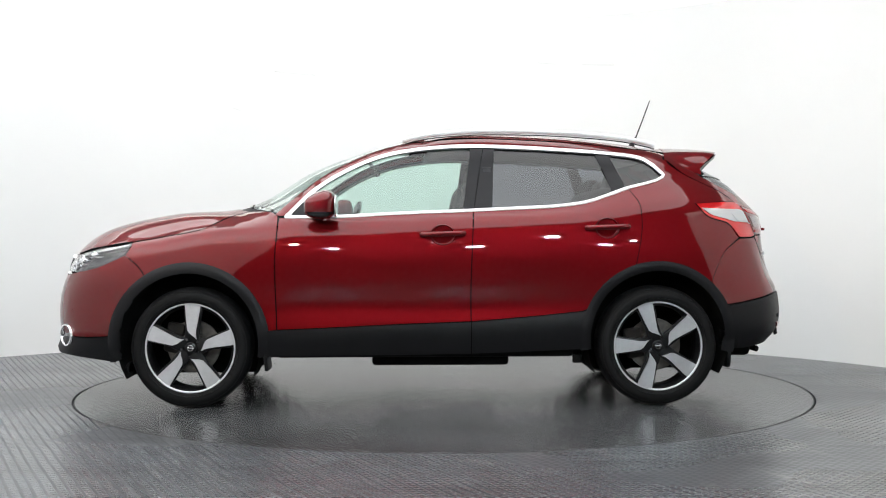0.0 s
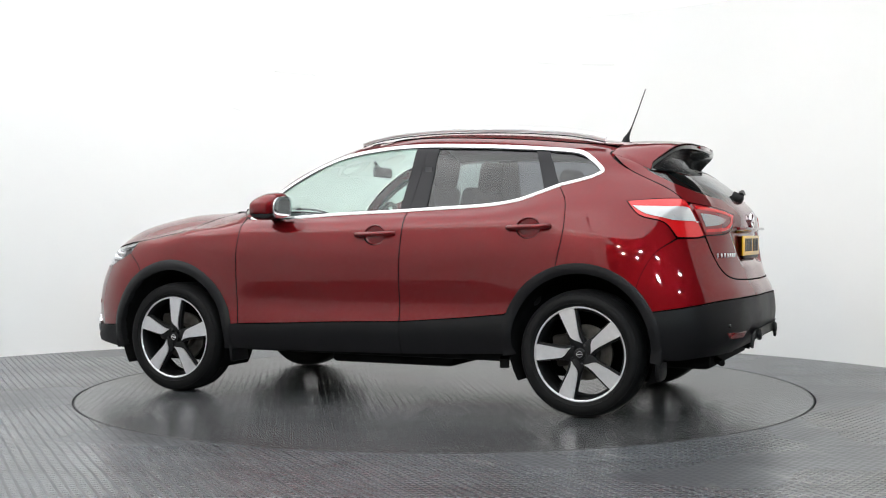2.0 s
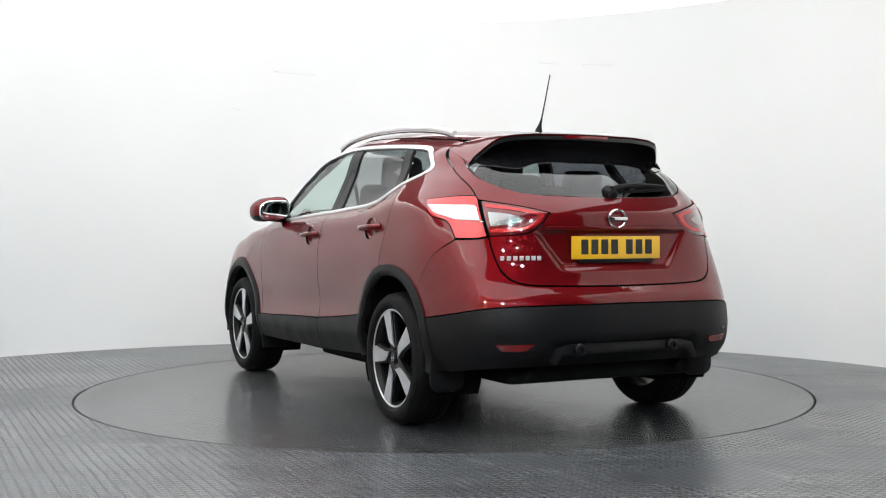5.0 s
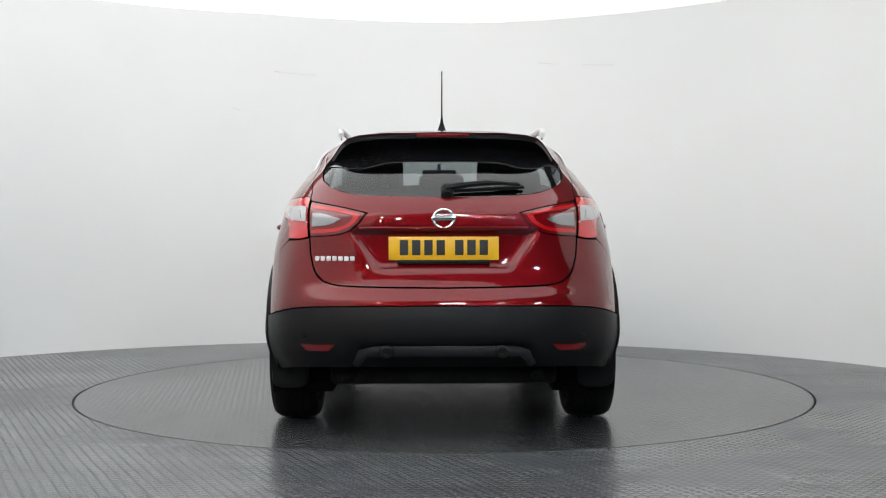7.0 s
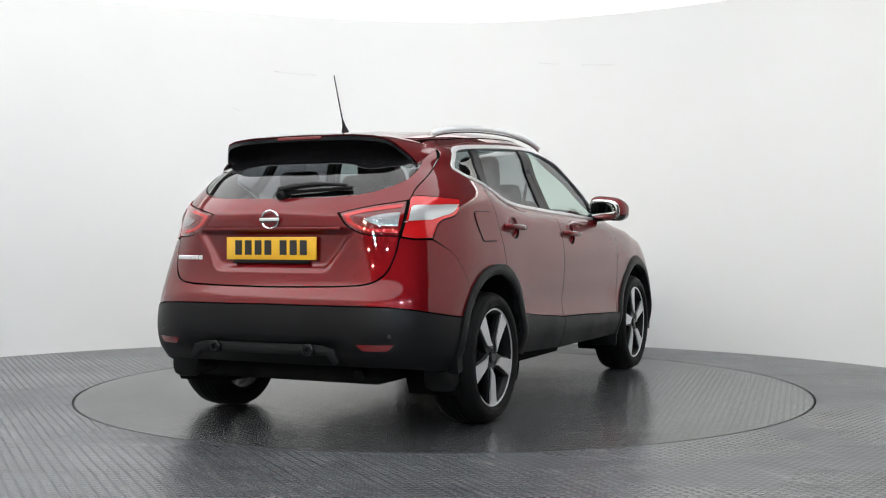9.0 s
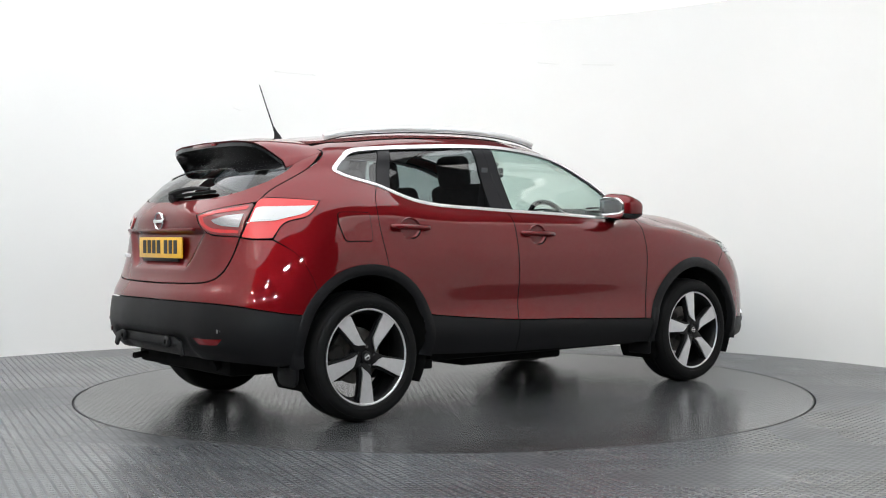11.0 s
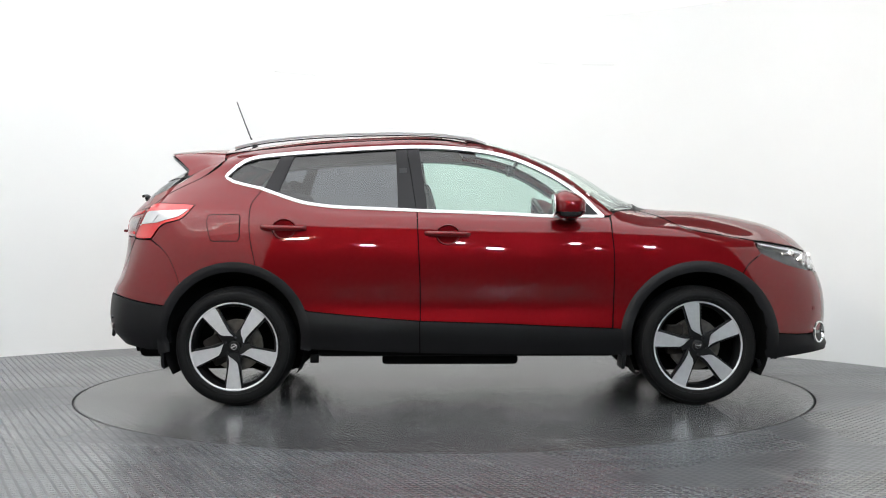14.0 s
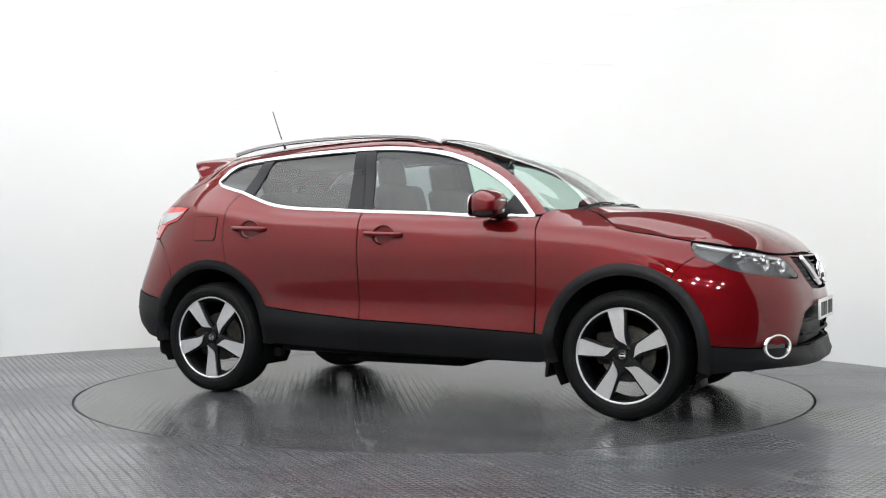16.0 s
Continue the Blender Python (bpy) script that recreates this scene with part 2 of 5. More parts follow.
def spline(pts, n=8):
    """A smooth line through points."""
    pts = [Vector(p) for p in pts]
    if len(pts) < 3:
        return [pts[0].lerp(pts[-1], k / (n * 2)) for k in range(n * 2 + 1)]
    ext = [pts[0] * 2 - pts[1], *pts, pts[-1] * 2 - pts[-2]]
    out = []
    for i in range(1, len(ext) - 2):
        p0, p1, p2, p3 = ext[i - 1:i + 3]
        t1 = (p2 - p0) * 0.5
        t2 = (p3 - p1) * 0.5
        for k in range(n):
            s = k / n
            out.append(p1 * (2 * s**3 - 3 * s**2 + 1) + t1 * (s**3 - 2 * s**2 + s) + p2 * (3 * s**2 - 2 * s**3) + t2 * (s**3 - s**2))
    return out + [pts[-1]]

# ================= the studio =================
TABLE_R = 2.268
HOLE_R = 2.282

def flat_ring(radii, z, segs):
    bm = bmesh.new()
    rows = [[bm.verts.new((r * math.cos(2 * math.pi * i / segs), r * math.sin(2 * math.pi * i / segs), z)) for i in range(segs)] for r in radii]
    for a, b in zip(rows, rows[1:]):
        for i in range(segs):
            j = (i + 1) % segs
            bm.faces.new((a[i], b[i], b[j], a[j]))
    return bm, rows

def build_floor():
    bm, rows = flat_ring((HOLE_R, 3.5, 6, 18), 0.0, 180)
    low = [bm.verts.new((v.co.x, v.co.y, -0.12)) for v in rows[0]]
    for i in range(180):
        j = (i + 1) % 180
        bm.faces.new((rows[0][i], rows[0][j], low[j], low[i]))
    bm.faces.new(low)
    ob = new("floor", from_bm("floor", bm, FLOOR, False))
    tagged(ob, "grey scuffed tread-plate studio floor round the turntable", "floor", kind="structure")

def build_turntable():
    base = new("turntable")
    tagged(base, "round grey tread-plate turntable carrying the car", "turntable")
    bm = lathe([(TABLE_R - 0.02, -0.06), (TABLE_R - 0.003, -0.06), (TABLE_R, -0.004), (TABLE_R - 0.004, 0.0)], 180, "z")
    part("disc", bm, TABLE, base, smooth=False)
    bm = lathe([(TABLE_R - 0.004, -0.05), (TABLE_R + 0.003, -0.05), (TABLE_R + 0.003, -0.001), (TABLE_R - 0.004, -0.0005)], 180, "z", closed=True)
    part("edge_band", bm, WORN_STEEL, base, "dark worn steel edge band")
    return base

WALL_C, WALL_R, WALL_H = (-0.50, -1.10), 4.26, 2.905

def wall_top(x):
    """The ceiling's edge rises a little towards one side."""
    return WALL_H + 0.075 * min(max((0.4 - x) / 2.0, 0), 1)


def wall_line(offset=0.0, n=96):
    """The studio wall in plan: a round back and sides that draw in towards the opening."""
    pts = []
    a0, a1 = -32, 254
    for i in range(n + 1):
        a = radians(a0 + (a1 - a0) * i / n)
        r = WALL_R + offset
        pts.append((WALL_C[0] + r * math.cos(a), WALL_C[1] + r * math.sin(a)))
    return pts

def build_walls():
    inner, outer = wall_line(), wall_line(0.10)
    bm = bmesh.new()
    rows = []
    for line, up in ((inner, 0), (inner, 1), (outer, 1), (outer, 0)):
        rows.append([bm.verts.new((x, y, up * wall_top(x))) for x, y in line])
    for a, b in zip(rows, rows[1:] + rows[:1]):
        for i in range(len(a) - 1):
            bm.faces.new((a[i], a[i + 1], b[i + 1], b[i]))
    for i in (0, -1):
        bm.faces.new([r[i] for r in rows])
    bmesh.ops.recalc_face_normals(bm, faces=bm.faces)
    for e in bm.edges:
        if len(e.link_faces) == 2 and e.calc_face_angle(0) > radians(30):
            e.smooth = False
    ob = new("wall_round", from_bm("wall_round", bm, WALL))
    tagged(ob, "seamless curved white studio wall with faint joints", "wall", kind="structure")
    # glowing cove behind the top of the wall
    bm = bmesh.new()
    for z0 in (0.26, 0.32):
        a, b = ([bm.verts.new((x, y, wall_top(x) + z0)) for x, y in wall_line(r)] for r in (1.72, 0.02))
        for k in range(len(a) - 1):
            bm.faces.new((a[k], a[k + 1], b[k + 1], b[k]))
    bmesh.ops.recalc_face_normals(bm, faces=bm.faces)
    ob = new("ceiling_cove", from_bm("ceiling_cove", bm, STRIP, False))
    tagged(ob, "glowing white light cove behind the top of the wall", "ceiling", kind="structure")
    # round luminous ceiling high over turntable and opening
    bm = lathe([(5.2, 4.50), (5.2, 4.56)], 96, "z")
    bmesh.ops.translate(bm, vec=(-1.8, -2.5, 0), verts=bm.verts)
    ob = new("ceiling", from_bm("ceiling", bm, CEILING, False))
    tagged(ob, "glowing white stretched-film studio ceiling", "ceiling", kind="structure")

def build_wall_marks():
    """Faint scuffed lines on the studio wall."""
    for a0, a1, z in ((62, 66, 2.46), (69, 71.5, 2.50), (99, 104, 2.44), (108, 109, 2.10)):
        bm = bmesh.new()
        rows = []
        for k in range(7):
            a = radians(a0 + (a1 - a0) * k / 6)
            c, s = math.cos(a), math.sin(a)
            rows.append([bm.verts.new((WALL_C[0] + r * c, WALL_C[1] + r * s, z + h + 0.004 * k)) for r, h in ((WALL_R - 0.0015, -0.004), (WALL_R - 0.0015, 0.004), (WALL_R + 0.01, 0.004), (WALL_R + 0.01, -0.004))])
        for p, q in zip(rows, rows[1:]):
            for k in range(4):
                bm.faces.new((p[k], q[k], q[(k + 1) % 4], p[(k + 1) % 4]))
        bm.faces.new(rows[0])
        bm.faces.new(rows[-1])
        bmesh.ops.recalc_face_normals(bm, faces=bm.faces)
        ob = new("trim_mark", from_bm("trim_mark", bm, WALL_MARK))
        tagged(ob, "faint grey scuff line on the white wall", "wall mark", kind="structure")

def slab(name, size, at, material, label, category):
    ob = new(name, from_bm(name, rbox(size, at, 0), material, False))
    return tagged(ob, label, category, kind="structure")

def build_hall():
    slab("wall_hall_south", (16.2, 0.1, 4.6), (0, -14.05, 2.3), HALL, "plain dark hall wall behind the camera", "wall")
    slab("wall_hall_north", (16.2, 0.1, 4.6), (0, 5.05, 2.3), HALL, "plain dark hall wall behind the studio", "wall")
    slab("wall_hall_west", (0.1, 19, 4.6), (-8.05, -4.5, 2.3), HALL, "plain dark hall side wall", "wall")
    slab("wall_hall_east", (0.1, 19, 4.6), (8.05, -4.5, 2.3), HALL, "plain dark hall side wall", "wall")
    slab("ceiling_hall", (16.2, 19.2, 0.1), (0, -4.5, 4.65), HALL, "plain dark hall ceiling", "ceiling")

def build_hall_lamp(glow, label):
    lamp = new("studio_lamp")
    tagged(lamp, label, "lamp", group="studio lamps")
    tilt = pose(0, 0, 0, 82, 0, 0)
    part("housing", rbox((0.32, 0.12, 0.05), (0, 0, 0), 0.01, 2, None, tilt @ pose(0, 0, 0.03)), TRIM_GREY, lamp)
    part("lamp_panel", rbox((0.20, 0.04, 0.003), (0, 0, 0), 0.001, 1, None, tilt @ pose(0, 0, 0.004)), glow, lamp)
    for y in (-0.055, 0.055):
        part("hood", rbox((0.32, 0.006, 0.10), (0, 0, 0), 0.002, 1, None, tilt @ pose(0, y, -0.045)), TRIM_GREY, lamp)
    for x in (-0.11, 0.11):
        part("hanger", tube([(x, 0.0, 0.02), (x, 0.0, 1.80)], 0.006, 8), TRIM_GREY, lamp)
    return lamp

def build_hall_lamps():
    cool = build_hall_lamp(BATTEN, "white panel lamp hung from the hall ceiling")
    warm = build_hall_lamp(BATTEN_WARM, "warm white panel lamp hung from the hall ceiling")
    cool_at = [(2.5, -6.1), (1.4, -6.1), (0.2, -6.3), (2.2, -8.3), (0.7, -8.3), (-0.9, -8.3)]
    warm_at = [(-1.5, -6.1), (-2.7, -6.1), (-2.3, -8.3)]
    for lamp, spots in ((cool, cool_at), (warm, warm_at)):
        for k, (x, y) in enumerate(spots):
            m = pose(x, y, 2.75, 0, 0, -30 if x < -1.4 else 30 if x > 1.1 else 0)
            if k == 0:
                lamp.matrix_basis = m
            else:
                copy_thing(lamp, m)

build_floor()
turntable = build_turntable()
build_walls()
build_wall_marks()
build_hall()
build_hall_lamps()

# ================= the car's skin =================
# Control lines run round the left half of the body, from the nose's middle to the tail's middle, bottom to top.
# x ahead, y to the car's left, z up; the wheels stand at x = +-1.323.
LINES = []
LINES.append([(2.17, 0, .24), (2.15, .35, .24), (2.08, .58, .24), (1.97, .72, .235), (1.76, .83, .23), (1.32, .84, .27), (.84, .84, .285), (.3, .84, .285),
              (-.26, .84, .29), (-.85, .84, .30), (-1.32, .84, .30), (-1.75, .82, .30), (-1.95, .72, .30), (-2.02, .58, .31), (-2.06, .35, .325), (-2.07, 0, .33)])
LINES.append([(2.20, 0, .38), (2.185, .35, .38), (2.11, .60, .385), (1.99, .75, .39), (1.77, .865, .39), (1.32, .885, .40), (.84, .882, .40), (.3, .882, .41),
              (-.26, .882, .42), (-.85, .884, .43), (-1.32, .885, .43), (-1.76, .865, .44), (-1.98, .76, .45), (-2.09, .60, .45), (-2.14, .35, .455), (-2.155, 0, .46)])
LINES.append([(2.215, 0, .56), (2.195, .35, .565), (2.12, .60, .575), (2.00, .74, .58), (1.78, .855, .58), (1.32, .885, .58), (.84, .878, .57), (.3, .876, .57),
              (-.26, .876, .575), (-.85, .880, .585), (-1.32, .893, .60), (-1.76, .862, .615), (-1.97, .76, .63), (-2.08, .60, .645), (-2.135, .35, .65), (-2.15, 0, .65)])
LINES.append([(2.195, 0, .70), (2.165, .35, .71), (2.09, .585, .725), (1.97, .725, .735), (1.77, .84, .74), (1.32, .885, .75), (.84, .886, .74), (.3, .887, .74),
              (-.26, .887, .74), (-.85, .888, .745), (-1.32, .893, .76), (-1.74, .845, .77), (-1.94, .74, .765), (-2.04, .58, .75), (-2.09, .35, .745), (-2.105, 0, .745)])
LINES.append([(2.125, 0, .875), (2.085, .35, .882), (1.995, .56, .893), (1.885, .69, .900), (1.68, .80, .91), (1.32, .862, .90), (.84, .885, .88), (.3, .888, .87),
              (-.26, .89, .87), (-.85, .89, .88), (-1.32, .885, .90), (-1.70, .83, .91), (-1.90, .72, .90), (-2.01, .565, .88), (-2.06, .35, .87), (-2.075, 0, .865)])
LINES.append([(1.94, 0, 1.003), (1.915, .33, 1.008), (1.84, .53, 1.005), (1.735, .65, .985), (1.565, .745, .968), (1.28, .830, .985), (.84, .862, .99), (.3, .868, .985),
              (-.26, .872, .99), (-.85, .873, 1.0), (-1.30, .862, 1.02), (-1.66, .805, 1.035), (-1.85, .71, 1.03), (-1.985, .56, 1.03), (-2.05, .35, 1.03), (-2.065, 0, 1.03)])
LINES.append([(1.55, 0, 1.100), (1.525, .32, 1.105), (1.455, .50, 1.098), (1.365, .61, 1.075), (1.24, .70, 1.048), (1.08, .775, 1.04), (.83, .825, 1.045), (.3, .838, 1.05),
              (-.26, .845, 1.065), (-.85, .845, 1.085), (-1.28, .825, 1.14), (-1.62, .775, 1.14), (-1.82, .69, 1.125), (-1.96, .54, 1.11), (-2.03, .34, 1.10), (-2.05, 0, 1.10)])
LINES.append([(1.14, 0, 1.135), (1.12, .32, 1.138), (1.06, .50, 1.132), (1.00, .60, 1.115), (.94, .68, 1.105), (.885, .735, 1.095), (.815, .775, 1.085), (.3, .79, 1.09),
              (-.26, .795, 1.11), (-.85, .785, 1.145), (-1.25, .745, 1.25), (-1.56, .725, 1.225), (-1.76, .66, 1.20), (-1.90, .53, 1.175), (-1.975, .34, 1.165), (-1.995, 0, 1.165)])
LINES.append([(.66, 0, 1.385), (.65, .28, 1.382), (.605, .46, 1.370), (.565, .55, 1.355), (.535, .61, 1.343), (.505, .65, 1.33), (.48, .675, 1.325), (.10, .70, 1.31),
              (-.30, .705, 1.31), (-.87, .695, 1.32), (-1.22, .68, 1.34), (-1.48, .655, 1.32), (-1.66, .60, 1.305), (-1.78, .50, 1.295), (-1.84, .33, 1.29), (-1.86, 0, 1.29)])
LINES.append([(.16, 0, 1.548), (.155, .25, 1.546), (.14, .42, 1.537), (.125, .49, 1.525), (.115, .54, 1.512), (.10, .575, 1.498), (.09, .60, 1.485), (-.08, .612, 1.495),
              (-.34, .618, 1.50), (-.87, .612, 1.475), (-1.20, .60, 1.445), (-1.40, .58, 1.43), (-1.50, .53, 1.42), (-1.57, .44, 1.42), (-1.60, .30, 1.43), (-1.62, 0, 1.435)])
LINES.append([(.05, 0, 1.570), (.045, .22, 1.568), (.04, .36, 1.560), (.03, .42, 1.553), (.02, .46, 1.545), (.01, .49, 1.537), (.0, .52, 1.528), (-.12, .53, 1.545),
              (-.36, .535, 1.552), (-.87, .53, 1.527), (-1.18, .52, 1.495), (-1.36, .50, 1.475), (-1.45, .45, 1.47), (-1.51, .37, 1.475), (-1.55, .25, 1.48), (-1.57, 0, 1.485)])
LINES.append([(.0, 0, 1.578), (-.01, 0, 1.579), (-.02, 0, 1.580), (-.04, 0, 1.581), (-.06, 0, 1.582), (-.08, 0, 1.584), (-.12, 0, 1.586), (-.20, 0, 1.592),
              (-.40, 0, 1.598), (-.87, 0, 1.582), (-1.16, 0, 1.553), (-1.30, 0, 1.533), (-1.38, 0, 1.515), (-1.44, 0, 1.508), (-1.48, 0, 1.503), (-1.50, 0, 1.50)])

def hermite_rows(grid, knots, n, mirror):
    """Smooth interpolation along the first axis, with uneven knots."""
    g = list(grid)
    k = list(knots)
    if mirror:
        flip = np.array([1, -1, 1])
        g = [g[1] * flip] + g + [g[-2] * flip]
        k = [2 * k[0] - k[1]] + k + [2 * k[-1] - k[-2]]
    else:
        g = [2 * g[0] - g[1]] + g + [2 * g[-1] - g[-2]]
        k = [2 * k[0] - k[1]] + k + [2 * k[-1] - k[-2]]
    out = []
    for i in range(1, len(g) - 2):
        h = k[i + 1] - k[i]
        def tangent(j):
            a, b = k[j] - k[j - 1], k[j + 1] - k[j]
            return ((g[j] - g[j - 1]) / a * b + (g[j + 1] - g[j]) / b * a) / (a + b)
        t1, t2 = tangent(i) * h, tangent(i + 1) * h
        steps = n + (1 if i == len(g) - 3 else 0)
        for q in range(steps):
            s = q / n
            out.append(g[i] * (2 * s**3 - 3 * s**2 + 1) + t1 * (s**3 - 2 * s**2 + s) + g[i + 1] * (3 * s**2 - 2 * s**3) + t2 * (s**3 - s**2))
    return np.array(out)

def build_skin():
    g = np.array(LINES, float)                       # lines x columns x 3
    d = np.linalg.norm(np.diff(g, axis=1), axis=2)[:10].mean(0)
    u = np.concatenate([[0], np.cumsum(d)])
    d = np.linalg.norm(np.diff(g, axis=0), axis=2)
    v = np.concatenate([[0], np.cumsum(np.maximum(d.mean(1), 0.05))])
    cols = hermite_rows(np.swapaxes(g, 0, 1), u, 9, True)        # fine columns x lines x 3
    fine = hermite_rows(np.swapaxes(cols, 0, 1), v, 9, False)    # fine lines x fine columns x 3
    fine[:, 0, 1] = fine[:, -1, 1] = 0
    # hollow along the foot of the doors, under a crisp edge
    def ease(v):
        v = np.clip(v, 0, 1)
        return v * v * (3 - 2 * v)
    fx, fz = fine[:, :, 0], fine[:, :, 2]
    along = ease((fx + .95) / .55) * ease((.86 - fx) / .22)
    fine[:, :, 1] -= .006 * along * ease((.70 - fz) / .10) * ease((fz - .455) / .14) * (fine[:, :, 1] > .5)
    nv, nu = fine.shape[:2]
    du = np.gradient(fine, axis=1)
    dv = np.gradient(fine, axis=0)
    nrm = np.cross(dv, du)
    nrm /= np.maximum(np.linalg.norm(nrm, axis=2, keepdims=True), 1e-9)
    mid = nrm[nv // 3, nu // 2]
    if mid[1] < 0:
        nrm = -nrm
    # the middle line has no sideways slope
    for c in (0, -1):
        nrm[:, c, 1] = 0
    verts, norms, faces = [], [], []
    for side in (1, -1):
        base = len(verts)
        for i in range(nv):
            for j in range(nu):
                p, q = fine[i, j], nrm[i, j]
                verts.append(Vector((p[0], p[1] * side, p[2])))
                norms.append(Vector((q[0], q[1] * side, q[2])))
        for i in range(nv - 1):
            for j in range(nu - 1):
                a, b, c, e = base + i * nu + j, base + i * nu + j + 1, base + (i + 1) * nu + j + 1, base + (i + 1) * nu + j
                faces += [(a, b, c), (a, c, e)]
    return verts, norms, faces, BVHTree.FromPolygons(verts, faces)

SKIN_V, SKIN_N, SKIN_F, SKIN = build_skin()
AX = {"r": -1.2, "f": 1.2}

def ray_to(kind, a, b):
    if kind == "s":
        return Vector((a, 2.0, b)), Vector((0, -1, 0))
    if kind == "t":
        return Vector((a, b, 3.0)), Vector((0, 0, -1))
    if kind in "yY":                                     # flat looks at tail (y) and nose (Y)
        s = -1 if kind == "y" else 1
        return Vector((4.0 * s, a, b)), Vector((-s, 0, 0))
    s = -1 if kind == "r" else 1
    d = Vector((s * math.cos(a / 0.9), math.sin(a / 0.9), 0))
    return Vector((AX[kind], 0, b)) + d * 3, -d

def on_skin(kind, a, b):
    """The place and the normal of the skin where one looks along a ray of that kind."""
    o, d = ray_to(kind, a, b)
    for eps in (0, 1e-4, -1e-4, 2e-3, -2e-3, 8e-3, -8e-3):
        hit, n, i, dist = SKIN.ray_cast(o + Vector((eps, eps, eps)), d)
        if hit:
            break
    else:
        hit, n, i, dist = SKIN.find_nearest(o + d * 1.2)
    f = SKIN_F[i]
    p = [SKIN_V[k] for k in f]
    w = mathutils.interpolate.poly_3d_calc(p, hit)
    nn = sum((SKIN_N[k] * wk for k, wk in zip(f, w)), Vector())
    return hit, nn.normalized() if nn.length > 1e-6 else n

def chart(kind, p):
    if kind == "s":
        return Vector((p.x, p.z))
    if kind == "t":
        return Vector((p.x, p.y))
    s = -1 if kind == "r" else 1
    return Vector((math.atan2(p.y, s * (p.x - AX[kind])) * 0.9, p.z))

def outline(kind, runs, mirror=False, n=6):
    """An outline in a chart, from smooth runs of hints: (look, a, b)."""
    pts = []
    for run in runs:
        flat = []
        for look_, a, b in run:
            flat.append(Vector((a, b)) if look_ == kind else chart(kind, on_skin(look_, a, b)[0]))
        line = spline(flat, n) if len(flat) > 2 else [flat[0].lerp(flat[1], k / 10) for k in range(11)]
        pts += line
    if mirror:
        f = (lambda p: Vector((p.x, -p.y))) if kind == "t" else (lambda p: Vector((-p.x, p.y)))
        pts = pts + [f(p) for p in reversed(pts)]
    # even steps, no doubles
    out = []
    for p in pts:
        if not out or (p - out[-1]).length > 0.006:
            out.append(p)
    if (out[0] - out[-1]).length < 0.006:
        out.pop()
    return out

def shrink(poly, d):
    area = sum(a.x * b.y - b.x * a.y for a, b in zip(poly, poly[1:] + poly[:1]))
    s = 1 if area > 0 else -1
    res = []
    for i, p in enumerate(poly):
        a, b = (p - poly[i - 1]), (poly[(i + 1) % len(poly)] - p)
        na, nb = Vector((-a.y, a.x)).normalized(), Vector((-b.y, b.x)).normalized()
        n = na + nb
        if n.length < 0.2:
            res.append(p)
            continue
        n.normalize()
        res.append(p + n * (s * d / max(n.dot(na), 0.5)))
    return res

def inside(p, poly):
    c = False
    j = len(poly) - 1
    for i in range(len(poly)):
        a, b = poly[i], poly[j]
        if (a.y > p.y) != (b.y > p.y) and p.x < (b.x - a.x) * (p.y - a.y) / (b.y - a.y) + a.x:
            c = not c
        j = i
    return c

def sheet(kind, poly, holes=(), gap=0.0033, off=0.0, rim=0.018, step=0.03, shape=None):
    """Points, normals and faces of a panel that lies on the skin, with a turned-in rim."""
    loops = [shrink(poly, gap) if gap else poly] + [shrink(h, -gap) if gap else h for h in holes]
    pts, edges, loop_ids = [], [], []
    for lp in loops:
        base = len(pts)
        pts += lp
        ids = list(range(base, base + len(lp)))
        loop_ids.append(ids)
        edges += [(a, b) for a, b in zip(ids, ids[1:] + ids[:1])]
    x0, x1 = min(p.x for p in poly), max(p.x for p in poly)
    y0, y1 = min(p.y for p in poly), max(p.y for p in poly)
    bl = np.array([tuple(p) for p in pts])
    r = 0
    y = y0 + step / 2
    while y < y1:
        x = x0 + step / 2 + (step / 2 if r % 2 else 0)
        while x < x1:
            p = Vector((x, y))
            if inside(p, loops[0]) and not any(inside(p, h) for h in loops[1:]) and np.min(np.sum((bl - (x, y)) ** 2, axis=1)) > (0.45 * step) ** 2:
                pts.append(p)
            x += step
        y += step * 0.87
        r += 1
    vs, es, fs, ov, oe, of = delaunay_2d_cdt(pts, edges, [], 0, 1e-6)
    co, no = [], []
    for p in vs:
        h, n = on_skin(kind, p.x, p.y)
        q = h + n * off
        if shape:
            q = shape(q, n, p)
        co.append(q)
        no.append(n)
    faces = []
    for f in fs:
        c = sum((vs[i] for i in f), Vector((0, 0))) / len(f)
        if inside(c, loops[0]) and not any(inside(c, h) for h in loops[1:]):
            a, b, d = (co[i] for i in f)
            m = no[f[0]] + no[f[1]] + no[f[2]]
            faces.append(tuple(f) if (b - a).cross(d - a).dot(m) > 0 else tuple(reversed(f)))
    if shape:                                            # a reshaped panel takes normals from its own faces
        acc = [Vector() for _ in co]
        for f in faces:
            fn = (co[f[1]] - co[f[0]]).cross(co[f[2]] - co[f[0]])
            for i in f:
                acc[i] += fn
        no = [a.normalized() if a.length > 1e-12 else n for a, n in zip(acc, no)]
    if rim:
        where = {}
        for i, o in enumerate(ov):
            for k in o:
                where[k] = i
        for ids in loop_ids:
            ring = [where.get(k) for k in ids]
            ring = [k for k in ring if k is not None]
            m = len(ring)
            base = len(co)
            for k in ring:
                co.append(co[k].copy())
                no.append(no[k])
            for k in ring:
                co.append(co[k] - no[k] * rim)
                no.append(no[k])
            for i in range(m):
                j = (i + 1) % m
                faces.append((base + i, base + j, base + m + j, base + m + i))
    return co, no, faces

